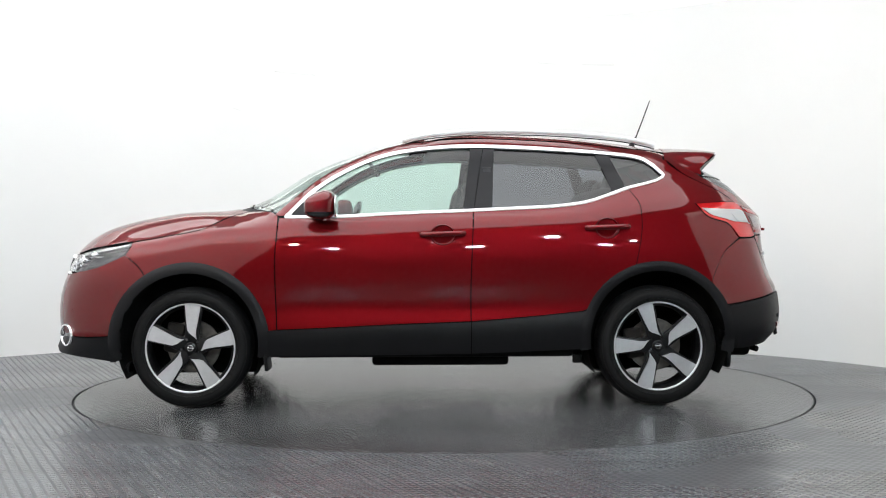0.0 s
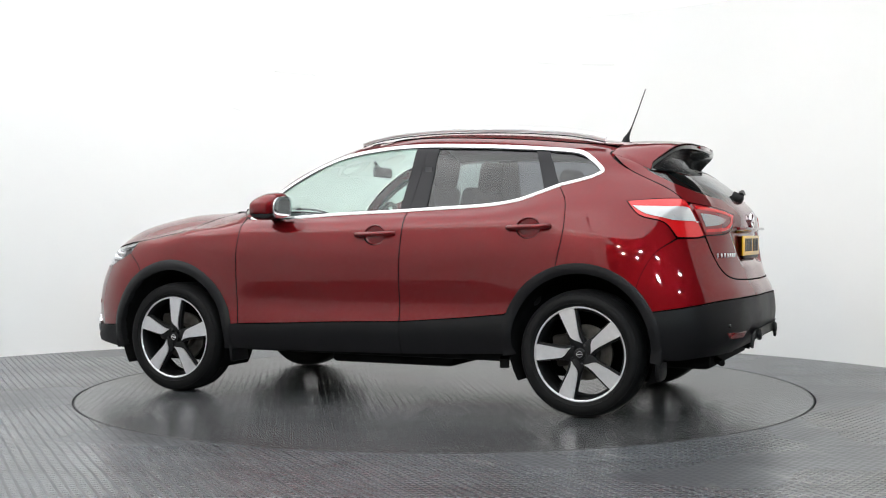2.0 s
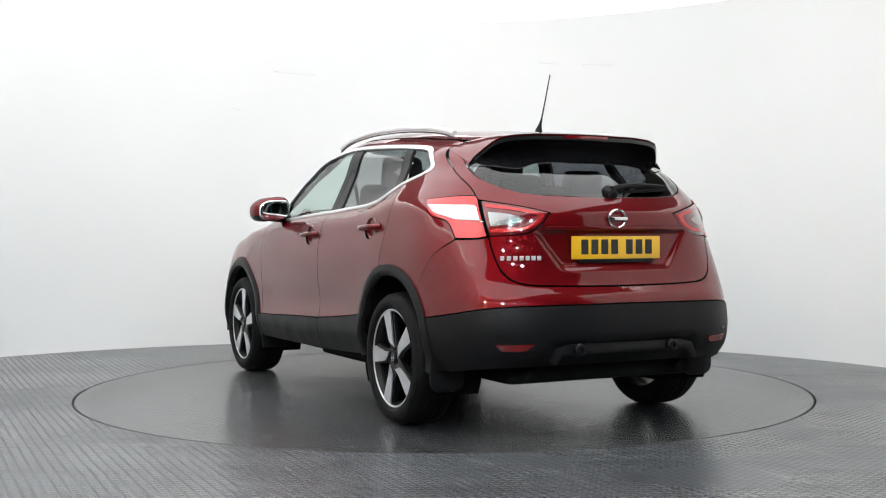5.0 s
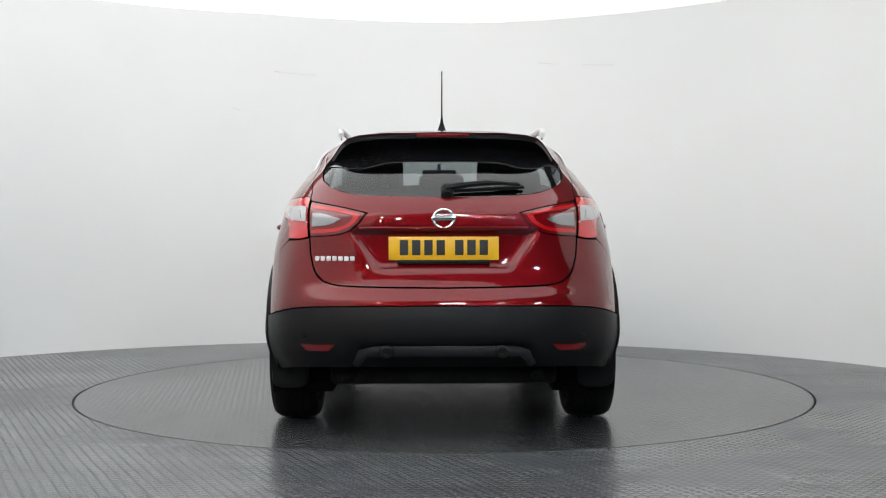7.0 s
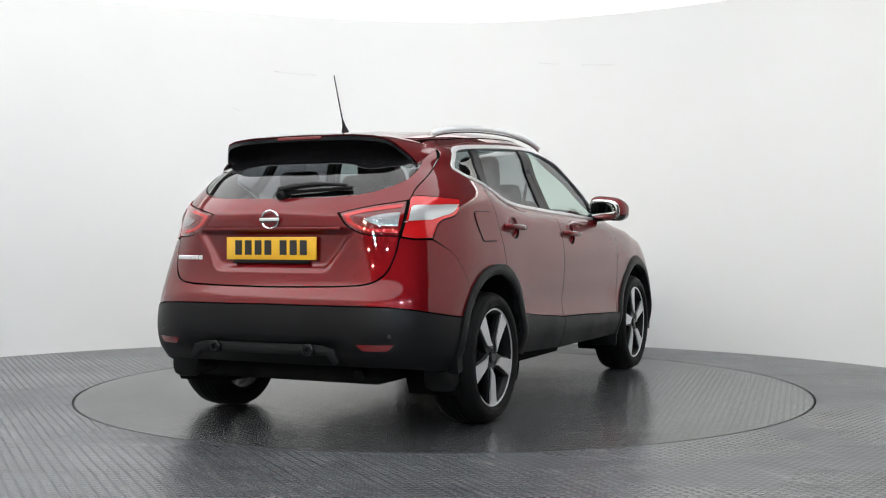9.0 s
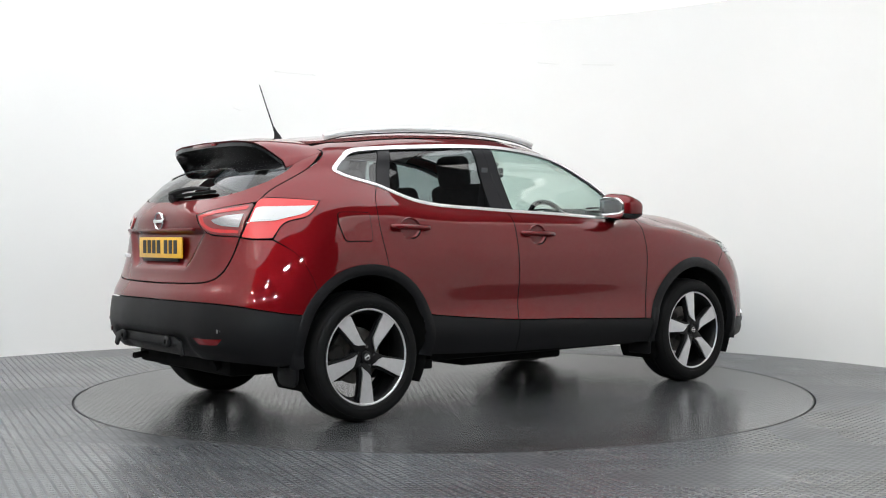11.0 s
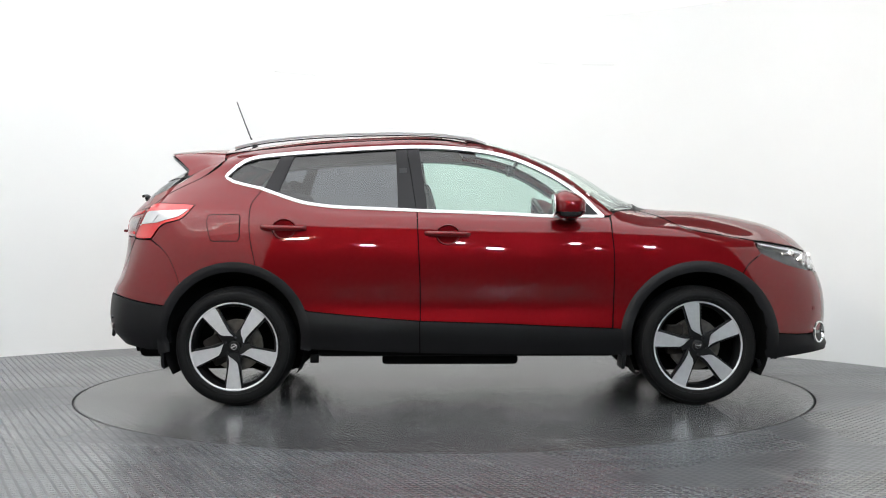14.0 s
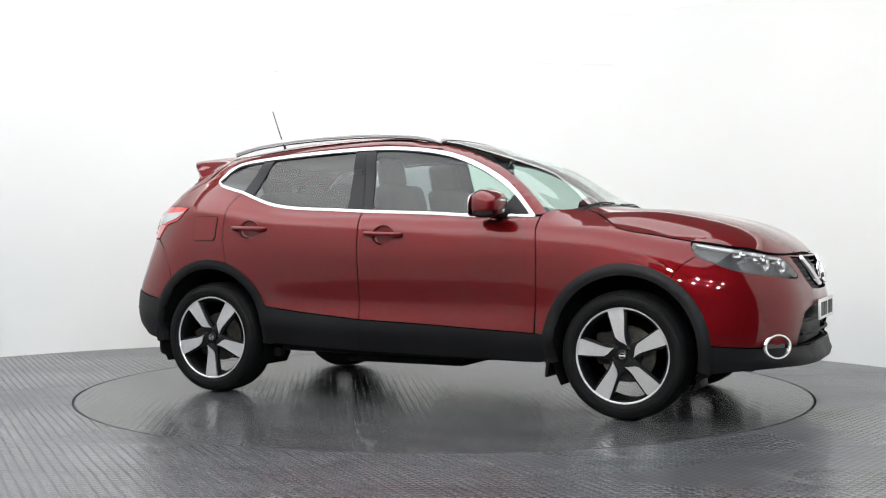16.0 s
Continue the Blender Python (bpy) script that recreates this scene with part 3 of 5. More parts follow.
def skin_part(name, data, material, parent, label="", flip=False):
    co, no, faces = data
    s = -1 if flip else 1
    me = bpy.data.meshes.new(name)
    me.from_pydata([(p.x, p.y * s, p.z) for p in co], [], [tuple(reversed(f)) for f in faces] if flip else faces)
    me.materials.append(material)
    if material is PAINT:                                # rims of red panels painted black, as the shade in the gaps
        me.materials.append(LINER_GAP_BLACK)
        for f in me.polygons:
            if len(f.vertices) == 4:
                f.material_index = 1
    me.shade_smooth()
    me.normals_split_custom_set_from_vertices([(n.x, n.y * s, n.z) for n in no])
    ob = new(name, me)
    ob.parent = parent
    if label:
        tagged(ob, label)
    return ob

def pair(name, kind, runs, material, parent, label="", holes=(), **kw):
    """The same panel on both flanks."""
    data = sheet(kind, outline(kind, runs), holes, **kw)
    return [skin_part(name, data, material, parent, label, flip) for flip in (False, True)]

def whole(name, kind, runs, material, parent, label="", holes=(), **kw):
    """A panel across the middle: the runs give its left half, from middle to middle."""
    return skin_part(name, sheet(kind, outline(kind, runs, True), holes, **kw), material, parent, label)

def S(*p):
    return [("s", a, b) for a, b in p]
def R(*p):
    return [("y", a, b) for a, b in p]
def F(*p):
    return [("Y", a, b) for a, b in p]
def T(*p):
    return [("t", a, b) for a, b in p]

def arc(cx, cz, r, a0, a1, n=14):
    return S(*[(cx + r * math.cos(radians(a0 + (a1 - a0) * k / n)), cz + r * math.sin(radians(a0 + (a1 - a0) * k / n))) for k in range(n + 1)])

FA, RA = (1.332, 0.370), (-1.322, 0.384)          # centres of the wheel arches

car = new("car")
tagged(car, "dark red crossover car with black cladding, standing on the turntable", "car")

HANDLES = ((-.10, .976), (-1.035, 1.012))

def build_flanks():
    # front wing
    hood_cut = [(1.665, .938), (1.47, .972), (1.31, 1.000), (1.20, 1.048), (1.115, 1.090), (1.03, 1.117)]
    pair("front_wing", "s", [S(*hood_cut), S((1.03, 1.117), (.95, 1.118), (.885, 1.112), (.858, 1.098), (.838, 1.088)), S((.838, 1.088), (.836, .99), (.845, .87), (.845, .711), (.836, .44)),
                             S((.836, .44), (.890, .435)), arc(*FA, .433, 170, 55), S((1.565, .725), (1.615, .80), (1.70, .865)), S((1.70, .865), (1.676, .90), (1.663, .938))], PAINT, car)
    cups = {x: outline("s", [S(*[(x + .066 * math.cos(2 * math.pi * k / 28), z + .056 * math.sin(2 * math.pi * k / 28)) for k in range(29)])], n=2) for x, z in HANDLES}
    sill = [(.835, .441), (.486, .455), (.168, .470), (-.262, .484)]
    belt = [(.833, 1.081), (.80, 1.0765), (.494, 1.077), (.169, 1.094), (-.157, 1.106), (-.277, 1.111)]
    pair("front_door", "s", [S(*belt), S((-.277, 1.111), (-.267, .90), (-.259, .70), (-.259, .484)), S(*reversed(sill)),
                             S((.835, .441), (.845, .711), (.845, .87), (.836, .99), (.833, 1.081))], PAINT, car, holes=[cups[-.10]], step=0.022)
    belt2 = [(-.277, 1.111), (-.484, 1.121), (-.72, 1.132), (-.85, 1.145), (-.975, 1.170), (-1.175, 1.240)]
    pair("rear_door", "s", [S(*belt2), S((-1.175, 1.240), (-1.226, 1.16), (-1.236, 1.07), (-1.228, .96), (-1.195, .80)), arc(*RA, .425, 74, 24),
                            S((-.893, .541), (-.63, .514), (-.259, .484)), S((-.259, .484), (-.259, .70), (-.267, .90), (-.277, 1.111))], PAINT, car, holes=[cups[-1.035]], step=0.022)
    # frame round the windows with the rear quarter
    pair("body_side", "s", [
        S((.858, 1.098), (.76, 1.190), (.60, 1.317), (.40, 1.428), (.20, 1.497), (.0, 1.528), (-.35, 1.543), (-.87, 1.518), (-1.18, 1.488), (-1.34, 1.476)),
        S((-1.34, 1.476), (-1.44, 1.450)) + R((.592, 1.420), (.634, 1.335), (.652, 1.22), (.653, 1.149)),
        R((.653, 1.149)) + S((-1.80, 1.166), (-1.68, 1.163), (-1.555, 1.152)), S((-1.555, 1.152), (-1.63, 1.073), (-1.75, 1.035), (-1.815, .955)),
        S((-1.815, .955), (-1.72, .88), (-1.66, .78), (-1.625, .684)),
        arc(*RA, .425, 134, 74),
        S((-1.195, .80), (-1.228, .96), (-1.236, 1.07), (-1.226, 1.16), (-1.175, 1.240)),
        S((-1.175, 1.240), (-1.27, 1.262), (-1.35, 1.283)), S((-1.35, 1.283), (-1.402, 1.322), (-1.345, 1.387)),
        S((-1.345, 1.387), (-1.254, 1.437), (-1.057, 1.462), (-.68, 1.488), (-.354, 1.501), (-.126, 1.498), (.102, 1.474), (.297, 1.427), (.493, 1.338), (.66, 1.225), (.80, 1.085)),
        S((.80, 1.085), (.834, 1.086), (.858, 1.098))], PAINT, car, gap=0.0012)
    flap = outline("s", [S((-1.29, 1.08), (-1.29, 1.02), (-1.29, .965), (-1.30, .945)), S((-1.30, .945), (-1.37, .945), (-1.44, .945), (-1.455, .96)), S((-1.455, .96), (-1.475, 1.03), (-1.475, 1.075)), S((-1.475, 1.075), (-1.46, 1.09), (-1.38, 1.092), (-1.30, 1.09), (-1.29, 1.08))])
    fl = skin_part("fuel_flap", sheet("s", flap, gap=0.0, off=0.0045, rim=0.0055), PAINT, car, "", True)
    # black sheet under the flap paints the shaded groove round it
    skin_part("flap_gap", sheet("s", shrink(flap, -0.0045), gap=0.0, off=0.0015, rim=0.003), LINER_GAP_BLACK, fl, "", True)
    # chrome line round the windows
    outer = [S((.80, 1.085), (.66, 1.225), (.493, 1.338), (.297, 1.427), (.102, 1.474), (-.126, 1.498), (-.354, 1.501), (-.68, 1.488), (-1.057, 1.462), (-1.254, 1.437), (-1.345, 1.387)),
             S((-1.345, 1.387), (-1.402, 1.322), (-1.35, 1.283)), S((-1.35, 1.283), (-1.27, 1.262), (-1.175, 1.240)),
             S((-1.175, 1.240), (-.975, 1.170), (-.85, 1.145), (-.72, 1.132), (-.484, 1.121), (-.277, 1.111)), S((-.277, 1.111), (-.157, 1.106), (.169, 1.094), (.494, 1.077), (.80, 1.074)), S((.80, 1.074), (.80, 1.085))]
    o = outline("s", outer)
    inner = shrink(o, 0.0155)
    inner = [a + (b - a) * (0.72 if b.y > a.y else 1.3) for a, b in zip(o, inner)]
    data = sheet("s", o, [inner], gap=0.0, off=0.006, rim=0.012, step=0.05)
    for flip in (False, True):
        skin_part("window_trim", data, SATIN, car, "satin silver trim line round the side windows", flip)
    # panes and black pillars
    def split_between(x0b, x0t, x1b, x1t):
        """The part of the window opening between two leaning lines."""
        def clip(poly, xb, xt, keep_less):
            def val(p):
                s = (p.y - 1.10) / 0.38
                return (p.x - (xb + (xt - xb) * s)) * (-1 if keep_less else 1)
            out = []
            for a, b in zip(poly, poly[1:] + poly[:1]):
                va, vb = val(a), val(b)
                if va >= 0:
                    out.append(a)
                if va * vb < 0:
                    out.append(a.lerp(b, va / (va - vb)))
            return out
        poly = clip(clip(list(inner), x0b, x0t, False), x1b, x1t, True)
        fine = []
        for a, b in zip(poly, poly[1:] + poly[:1]):
            k = max(1, int((b - a).length / 0.025))
            fine += [a.lerp(b, q / k) for q in range(k)]
        return [p for i, p in enumerate(fine) if (p - fine[i - 1]).length > 0.002]
    for name, lines, m, off, label in (("front_window", (-.216, -.268, 2, 2), GLASS, -.006, "clear green-tinted front side window"),
                                       ("pillar_cover", (-.275, -.338, -.216, -.268), PILLAR, .001, "satin black pillar cover"),
                                       ("pillar_cover", (-.385, -.405, -.279, -.342), PILLAR, .001, "satin black pillar cover"),
                                       ("rear_window", (-1.13, -.99, -.385, -.405), PRIVACY, -.006, "dark privacy glass rear side window"),
                                       ("pillar_cover", (-1.23, -1.06, -1.13, -.99), PILLAR, .001, "satin black pillar cover"),
                                       ("quarter_window", (-2, -2, -1.23, -1.06), PRIVACY, -.006, "small dark quarter window")):
        data = sheet("s", split_between(*lines), gap=0.0, off=off, rim=0.006 if m in (GLASS, PRIVACY) else 0.02, step=0.05)
        for flip in (False, True):
            ob = skin_part(name, data, m, car, label, flip)
    # black sill cladding, split at the door joint
    pair("sill_cladding", "s", [S(*sill), S((-.262, .484), (-.262, .30)), S((-.262, .30), (.3, .293), (.885, .29)), arc(*FA, .433, 189, 169.5), S((.890, .441), (.835, .441))], PLASTIC, car, off=0.010, rim=0.03)
    pair("sill_cladding", "s", [S((-.262, .484), (-.63, .514), (-.893, .541)), arc(*RA, .425, 23, -7), S((-.895, .325), (-.6, .312), (-.262, .30)), S((-.262, .30), (-.262, .484))], PLASTIC, car, off=0.010, rim=0.03)
    # arch flares
    def flare(c, r_in, r_out, a0, a1, drop):
        return [arc(*c, r_out, a0, a1), [("s", c[0] + r_out * math.cos(radians(a1)), c[1] + r_out * math.sin(radians(a1))), ("s", c[0] + r_in * math.cos(radians(a1)), c[1] + r_in * math.sin(radians(a1)))],
                arc(*c, r_in, a1, a0), [("s", c[0] + r_in * math.cos(radians(a0)), c[1] + r_in * math.sin(radians(a0))), ("s", c[0] + r_out * math.cos(radians(a0)), c[1] + r_out * math.sin(radians(a0)))]]
    def swell(c):
        def f(q, n, p):
            r = (Vector((p.x, p.y)) - Vector(c)).length
            s = min(max((r - 0.388) / 0.06, 0), 1)
            bulge = 0.011 * math.sqrt(max(0, 1 - (2 * s - 1) ** 4)) + 0.004
            out = Vector((q.x, q.y + bulge, q.z))
            out.y = max(out.y, 0.862 if c[0] > 0 else 0.866)
            return out
        return f
    for c, a0, a1, ri, ro in ((FA, -14, 192, .392, .455), (RA, -9, 191, .384, .441)):
        pair("arch_flare", "s", flare(c, ri, ro, a0, a1, 0), PLASTIC, car, "matt black wheel arch flare", gap=0.0, rim=0.05, step=0.02, shape=swell(c))

build_flanks()

def build_top():
    # bonnet
    side_edge = [(1.03, 1.117), (1.115, 1.090), (1.20, 1.048), (1.31, 1.000), (1.47, .972), (1.665, .938)]
    whole("bonnet", "t", [T((1.16, 0), (1.14, .3), (1.08, .5)) + S((1.03, 1.117)), S(*side_edge), S((1.665, .938), (1.82, .915), (1.92, .90)) + F((.52, .868), (.30, .868), (0, .866))], PAINT, car, step=0.035, gap=0.006)
    whole("windscreen", "t", [T((1.09, 0), (1.07, .3), (1.02, .48)) + S((.905, 1.115)), S((.87, 1.105), (.76, 1.196), (.60, 1.323), (.40, 1.434), (.20, 1.503), (.11, 1.519)), [("s", .11, 1.519)] + T((.10, .40), (.105, .25), (.11, 0))], SCREEN, car, "clear windscreen", off=-0.003, rim=0.006, step=0.05)
    whole("cowl", "t", [T((1.155, 0), (1.135, .3), (1.075, .5)) + S((1.03, 1.116)), S((1.03, 1.116), (.92, 1.118)), S((.905, 1.115)) + T((1.02, .48), (1.07, .3), (1.09, 0))], PLASTIC, car, "black wiper cowl", off=-0.008, step=0.05)
    whole("roof", "t", [T((.102, 0), (.098, .25), (.094, .40)) + S((.10, 1.521)), S((.10, 1.521), (.0, 1.533), (-.35, 1.548), (-.87, 1.523), (-1.18, 1.493), (-1.33, 1.481)), S((-1.33, 1.481), (-1.40, 1.472)) + T((-1.47, .42), (-1.51, .25), (-1.53, 0))], PAINT, car, step=0.05)
    whole("headliner", "t", [T((-.04, 0), (-.04, .25)) + S((.02, 1.50)), S((.02, 1.50), (-.35, 1.51), (-.87, 1.49), (-1.18, 1.46), (-1.33, 1.45)), S((-1.33, 1.45)) + T((-1.45, .40), (-1.50, .2), (-1.50, 0))], HEADLINER, car, "light grey headliner", off=-0.035, rim=0.0, step=0.08)

def build_tail():
    seam = [(.63, 1.30), (.648, 1.20), (.647, 1.142), (.645, .966), (.632, .86), (.60, .785), (.53, .744), (.36, .732), (0, .727)]
    def recess(q, n, p):
        # hollow for the number plate under the handle ledge
        y, z = abs(q.y), q.z
        w = min(max((.47 - .15 * (1 - (z - .79) / .21) - y) / .05, 0), 1)
        h = min(max((z - .80) / .03, 0), 1) * min(max((1.005 - z) / .018, 0), 1)
        s = w * w * (3 - 2 * w) * h * h * (3 - 2 * h)
        return Vector((q.x + 0.024 * s, q.y, q.z))
    glass_low = [(0, 1.157), (.367, 1.167), (.52, 1.198), (.596, 1.25)]
    whole("tailgate", "r", [R(*glass_low), R((.596, 1.25), (.600, 1.32), (.556, 1.405)), R((.556, 1.405), (.589, 1.418)), R((.589, 1.418), (.632, 1.334), (.650, 1.22), (.650, 1.145)),
                            R((.650, 1.145), (.50, 1.113), (.362, 1.081)), R((.362, 1.081), (.415, 1.018), (.50, .977), (.645, .966)),
                            R((.645, .966), (.632, .86), (.60, .785), (.53, .744), (.36, .732), (0, .727))], PAINT, car, step=0.016, gap=0.0018, shape=recess)
    whole("rear_glass", "r", [R(*glass_low), R((.596, 1.25), (.600, 1.32)), R((.600, 1.32), (.55, 1.405), (.45, 1.425), (.25, 1.43), (0, 1.432))], PRIVACY, car, "dark tinted rear window", off=-0.003, rim=0.006, step=0.05)
    band = [R((0, 1.338), (.25, 1.336), (.36, 1.312), (.42, 1.303), (.52, 1.318), (.597, 1.322)), R((.597, 1.322), (.55, 1.408), (.45, 1.428), (.25, 1.433), (0, 1.436))]
    whole("glass_band", "r", band, GLOSS_BLACK, car, "gloss black band at the top of the rear window", off=0.001, rim=0.002, gap=0.0, step=0.04)
    # lamps
    body_lamp = [R((.652, 1.142)) + S((-1.81, 1.162), (-1.68, 1.160), (-1.558, 1.151)), S((-1.558, 1.151), (-1.63, 1.075), (-1.75, 1.038), (-1.818, .958)), S((-1.818, .958), (-1.90, .957)) + R((.652, .966)), R((.652, .966), (.652, 1.142))]
    data = sheet("r", outline("r", body_lamp), gap=0.002, off=0.004, step=0.03)
    white = [R((.665, 1.106)) + S((-1.84, 1.118), (-1.75, 1.121), (-1.585, 1.126)), S((-1.585, 1.126), (-1.65, 1.084), (-1.74, 1.060), (-1.79, 1.046)), S((-1.79, 1.046), (-1.90, 1.038)) + R((.665, 1.036)), R((.665, 1.036), (.665, 1.106))]
    dwhite = sheet("r", outline("r", white), gap=0.002, off=0.008, rim=0.006, step=0.03)
    bulb = [R((.70, 1.095), (.735, 1.092)), R((.735, 1.092), (.73, 1.052)), R((.73, 1.052), (.69, 1.052)), R((.69, 1.052), (.70, 1.095))]
    dbulb = sheet("r", outline("r", bulb), gap=0.0, off=0.010, rim=0.004, step=0.03)
    gate = [R((.642, 1.138), (.50, 1.110), (.372, 1.080)), R((.372, 1.080), (.418, 1.022), (.50, .981), (.642, .970)), R((.642, .970), (.642, 1.138))]
    dgate = sheet("r", outline("r", gate), gap=0.002, off=0.004, step=0.03)
    gw = [R((.632, 1.082), (.56, 1.072), (.490, 1.052)), R((.490, 1.052), (.52, 1.033), (.56, 1.022)), R((.56, 1.022), (.632, 1.015)), R((.632, 1.015), (.632, 1.082))]
    dgw = sheet("r", outline("r", gw), gap=0.0, off=0.008, rim=0.006, step=0.03)
    rg = [R((.635, 1.122), (.50, 1.097), (.395, 1.072)), R((.395, 1.072), (.43, 1.028), (.51, .993), (.635, .984)), R((.635, .984), (.635, 1.000)), R((.635, 1.000), (.515, 1.008), (.45, 1.033), (.424, 1.066)), R((.424, 1.066), (.50, 1.083), (.635, 1.106)), R((.635, 1.106), (.635, 1.122))]
    drg = sheet("r", outline("r", rg), gap=0.0, off=0.0075, rim=0.005, step=0.02)
    for flip in (False, True):
        lamp = skin_part("tail_lamp", data, LAMP_RED, car, "red tail lamp with a clear middle", flip)
        skin_part("clear_lens", dwhite, LAMP_CLEAR, lamp, "", flip)
        skin_part("bulb_cup", dbulb, LAMP_CLEAR, lamp, "", flip)
        lamp = skin_part("tailgate_lamp", dgate, LAMP_DARK_RED, car, "dark red inner tail lamp with a bright red edge", flip)
        skin_part("clear_lens", dgw, LAMP_GREY, lamp, "", flip)
        # unlit edge line, bright only by its red colour
        skin_part("light_guide", drg, LAMP_RED, lamp, "", flip)
    # bumper: red upper shell and black lower shell
    whole("rear_bumper", "r", [R((0, .722), (.36, .727), (.53, .739), (.605, .78), (.637, .86), (.650, .960)), R((.650, .960)) + S((-1.90, .952), (-1.818, .950)), S((-1.818, .950), (-1.72, .88), (-1.66, .78), (-1.625, .684)),
                               arc(*RA, .425, 134, 152, 6), S((-1.702, .575), (-1.80, .588), (-1.90, .605)) + R((.70, .630), (.5, .641), (0, .645))], PAINT, car, step=0.025, gap=0.0012)
    def lower(q, n, p):
        # ledge and hollows of the lower shell
        y, z = abs(q.y), q.z
        s = min(max((.475 - z) / .02, 0), 1) * min(max((.46 - y) / .06, 0), 1)
        t = min(max((.40 - z) / .1, 0), 1)
        return Vector((q.x + .022 * s + .035 * t * (1 if q.x < -1.8 else 0), q.y, q.z))
    whole("lower_rear_bumper", "r", [R((0, .642), (.5, .638), (.70, .627)) + S((-1.90, .602), (-1.80, .585), (-1.702, .572)), arc(*RA, .425, 152.5, 186, 8), S((-1.750, .325), (-1.85, .318)) + R((.72, .335), (.55, .345), (.3, .345), (0, .345))], PLASTIC, car, "black plastic lower rear bumper", off=0.004, step=0.02, shape=lower)
    refl = [R((.672, .462), (.60, .460), (.51, .463)), R((.51, .463), (.535, .438), (.55, .434)), R((.55, .434), (.645, .434)), R((.645, .434), (.672, .462))]
    dref = sheet("r", outline("r", refl), gap=0.0, off=0.012, rim=0.012, step=0.03)
    for flip in (False, True):
        skin_part("reflector", dref, LAMP_DARK_RED, car, "red bumper reflector", flip)
    # skid panel with two tow points
    bm = prism([(-.43, .372), (-.40, .437), (-.33, .455), (.33, .455), (.40, .437), (.43, .372), (.40, .360), (.36, .405), (-.36, .405), (-.40, .360)], .015, "x", bevel=.004)
    bmesh.ops.translate(bm, vec=(-2.148, 0, 0), verts=bm.verts)
    part("skid_panel", bm, PLASTIC, car)
    for y in (-.27, .27):
        bm = lathe([(.032, 0), (.032, .012), (.024, .02), (.012, .02), (.012, .01)], 20, "x")
        bmesh.ops.transform(bm, matrix=Matrix.Translation((-2.15, y, .428)) @ pose(0, 0, 0, 0, 0, 180), verts=bm.verts)
        part("tow_point", bm, PLASTIC, car)

build_top()
build_tail()

def build_seam_backing():
    """Black sheets added behind rear roof corner and tailgate-side joints, so gaps stay dark."""
    poly = [S((-1.26, 1.470), (-1.36, 1.462), (-1.44, 1.440)) + R((.560, 1.425)), R((.560, 1.425), (.600, 1.335), (.622, 1.22), (.625, 1.15), (.62, .98)), R((.62, .98)) + S((-1.80, .98)), S((-1.80, .98), (-1.70, 1.15), (-1.56, 1.30), (-1.43, 1.39), (-1.26, 1.455)), S((-1.26, 1.455), (-1.26, 1.470))]
    pair("seam_backing", "s", poly, LINER_GAP_BLACK, car, gap=0.0, off=-0.014, rim=0.0, step=0.03)
    strip = [T((-1.40, 0), (-1.38, .30), (-1.34, .48)), T((-1.34, .48), (-1.34, .56)), T((-1.34, .56), (-1.45, .555), (-1.52, .50), (-1.58, .3), (-1.60, 0))]
    whole("seam_backing", "t", strip, LINER_GAP_BLACK, car, gap=0.0, off=-0.014, rim=0.0, step=0.04)

build_seam_backing()

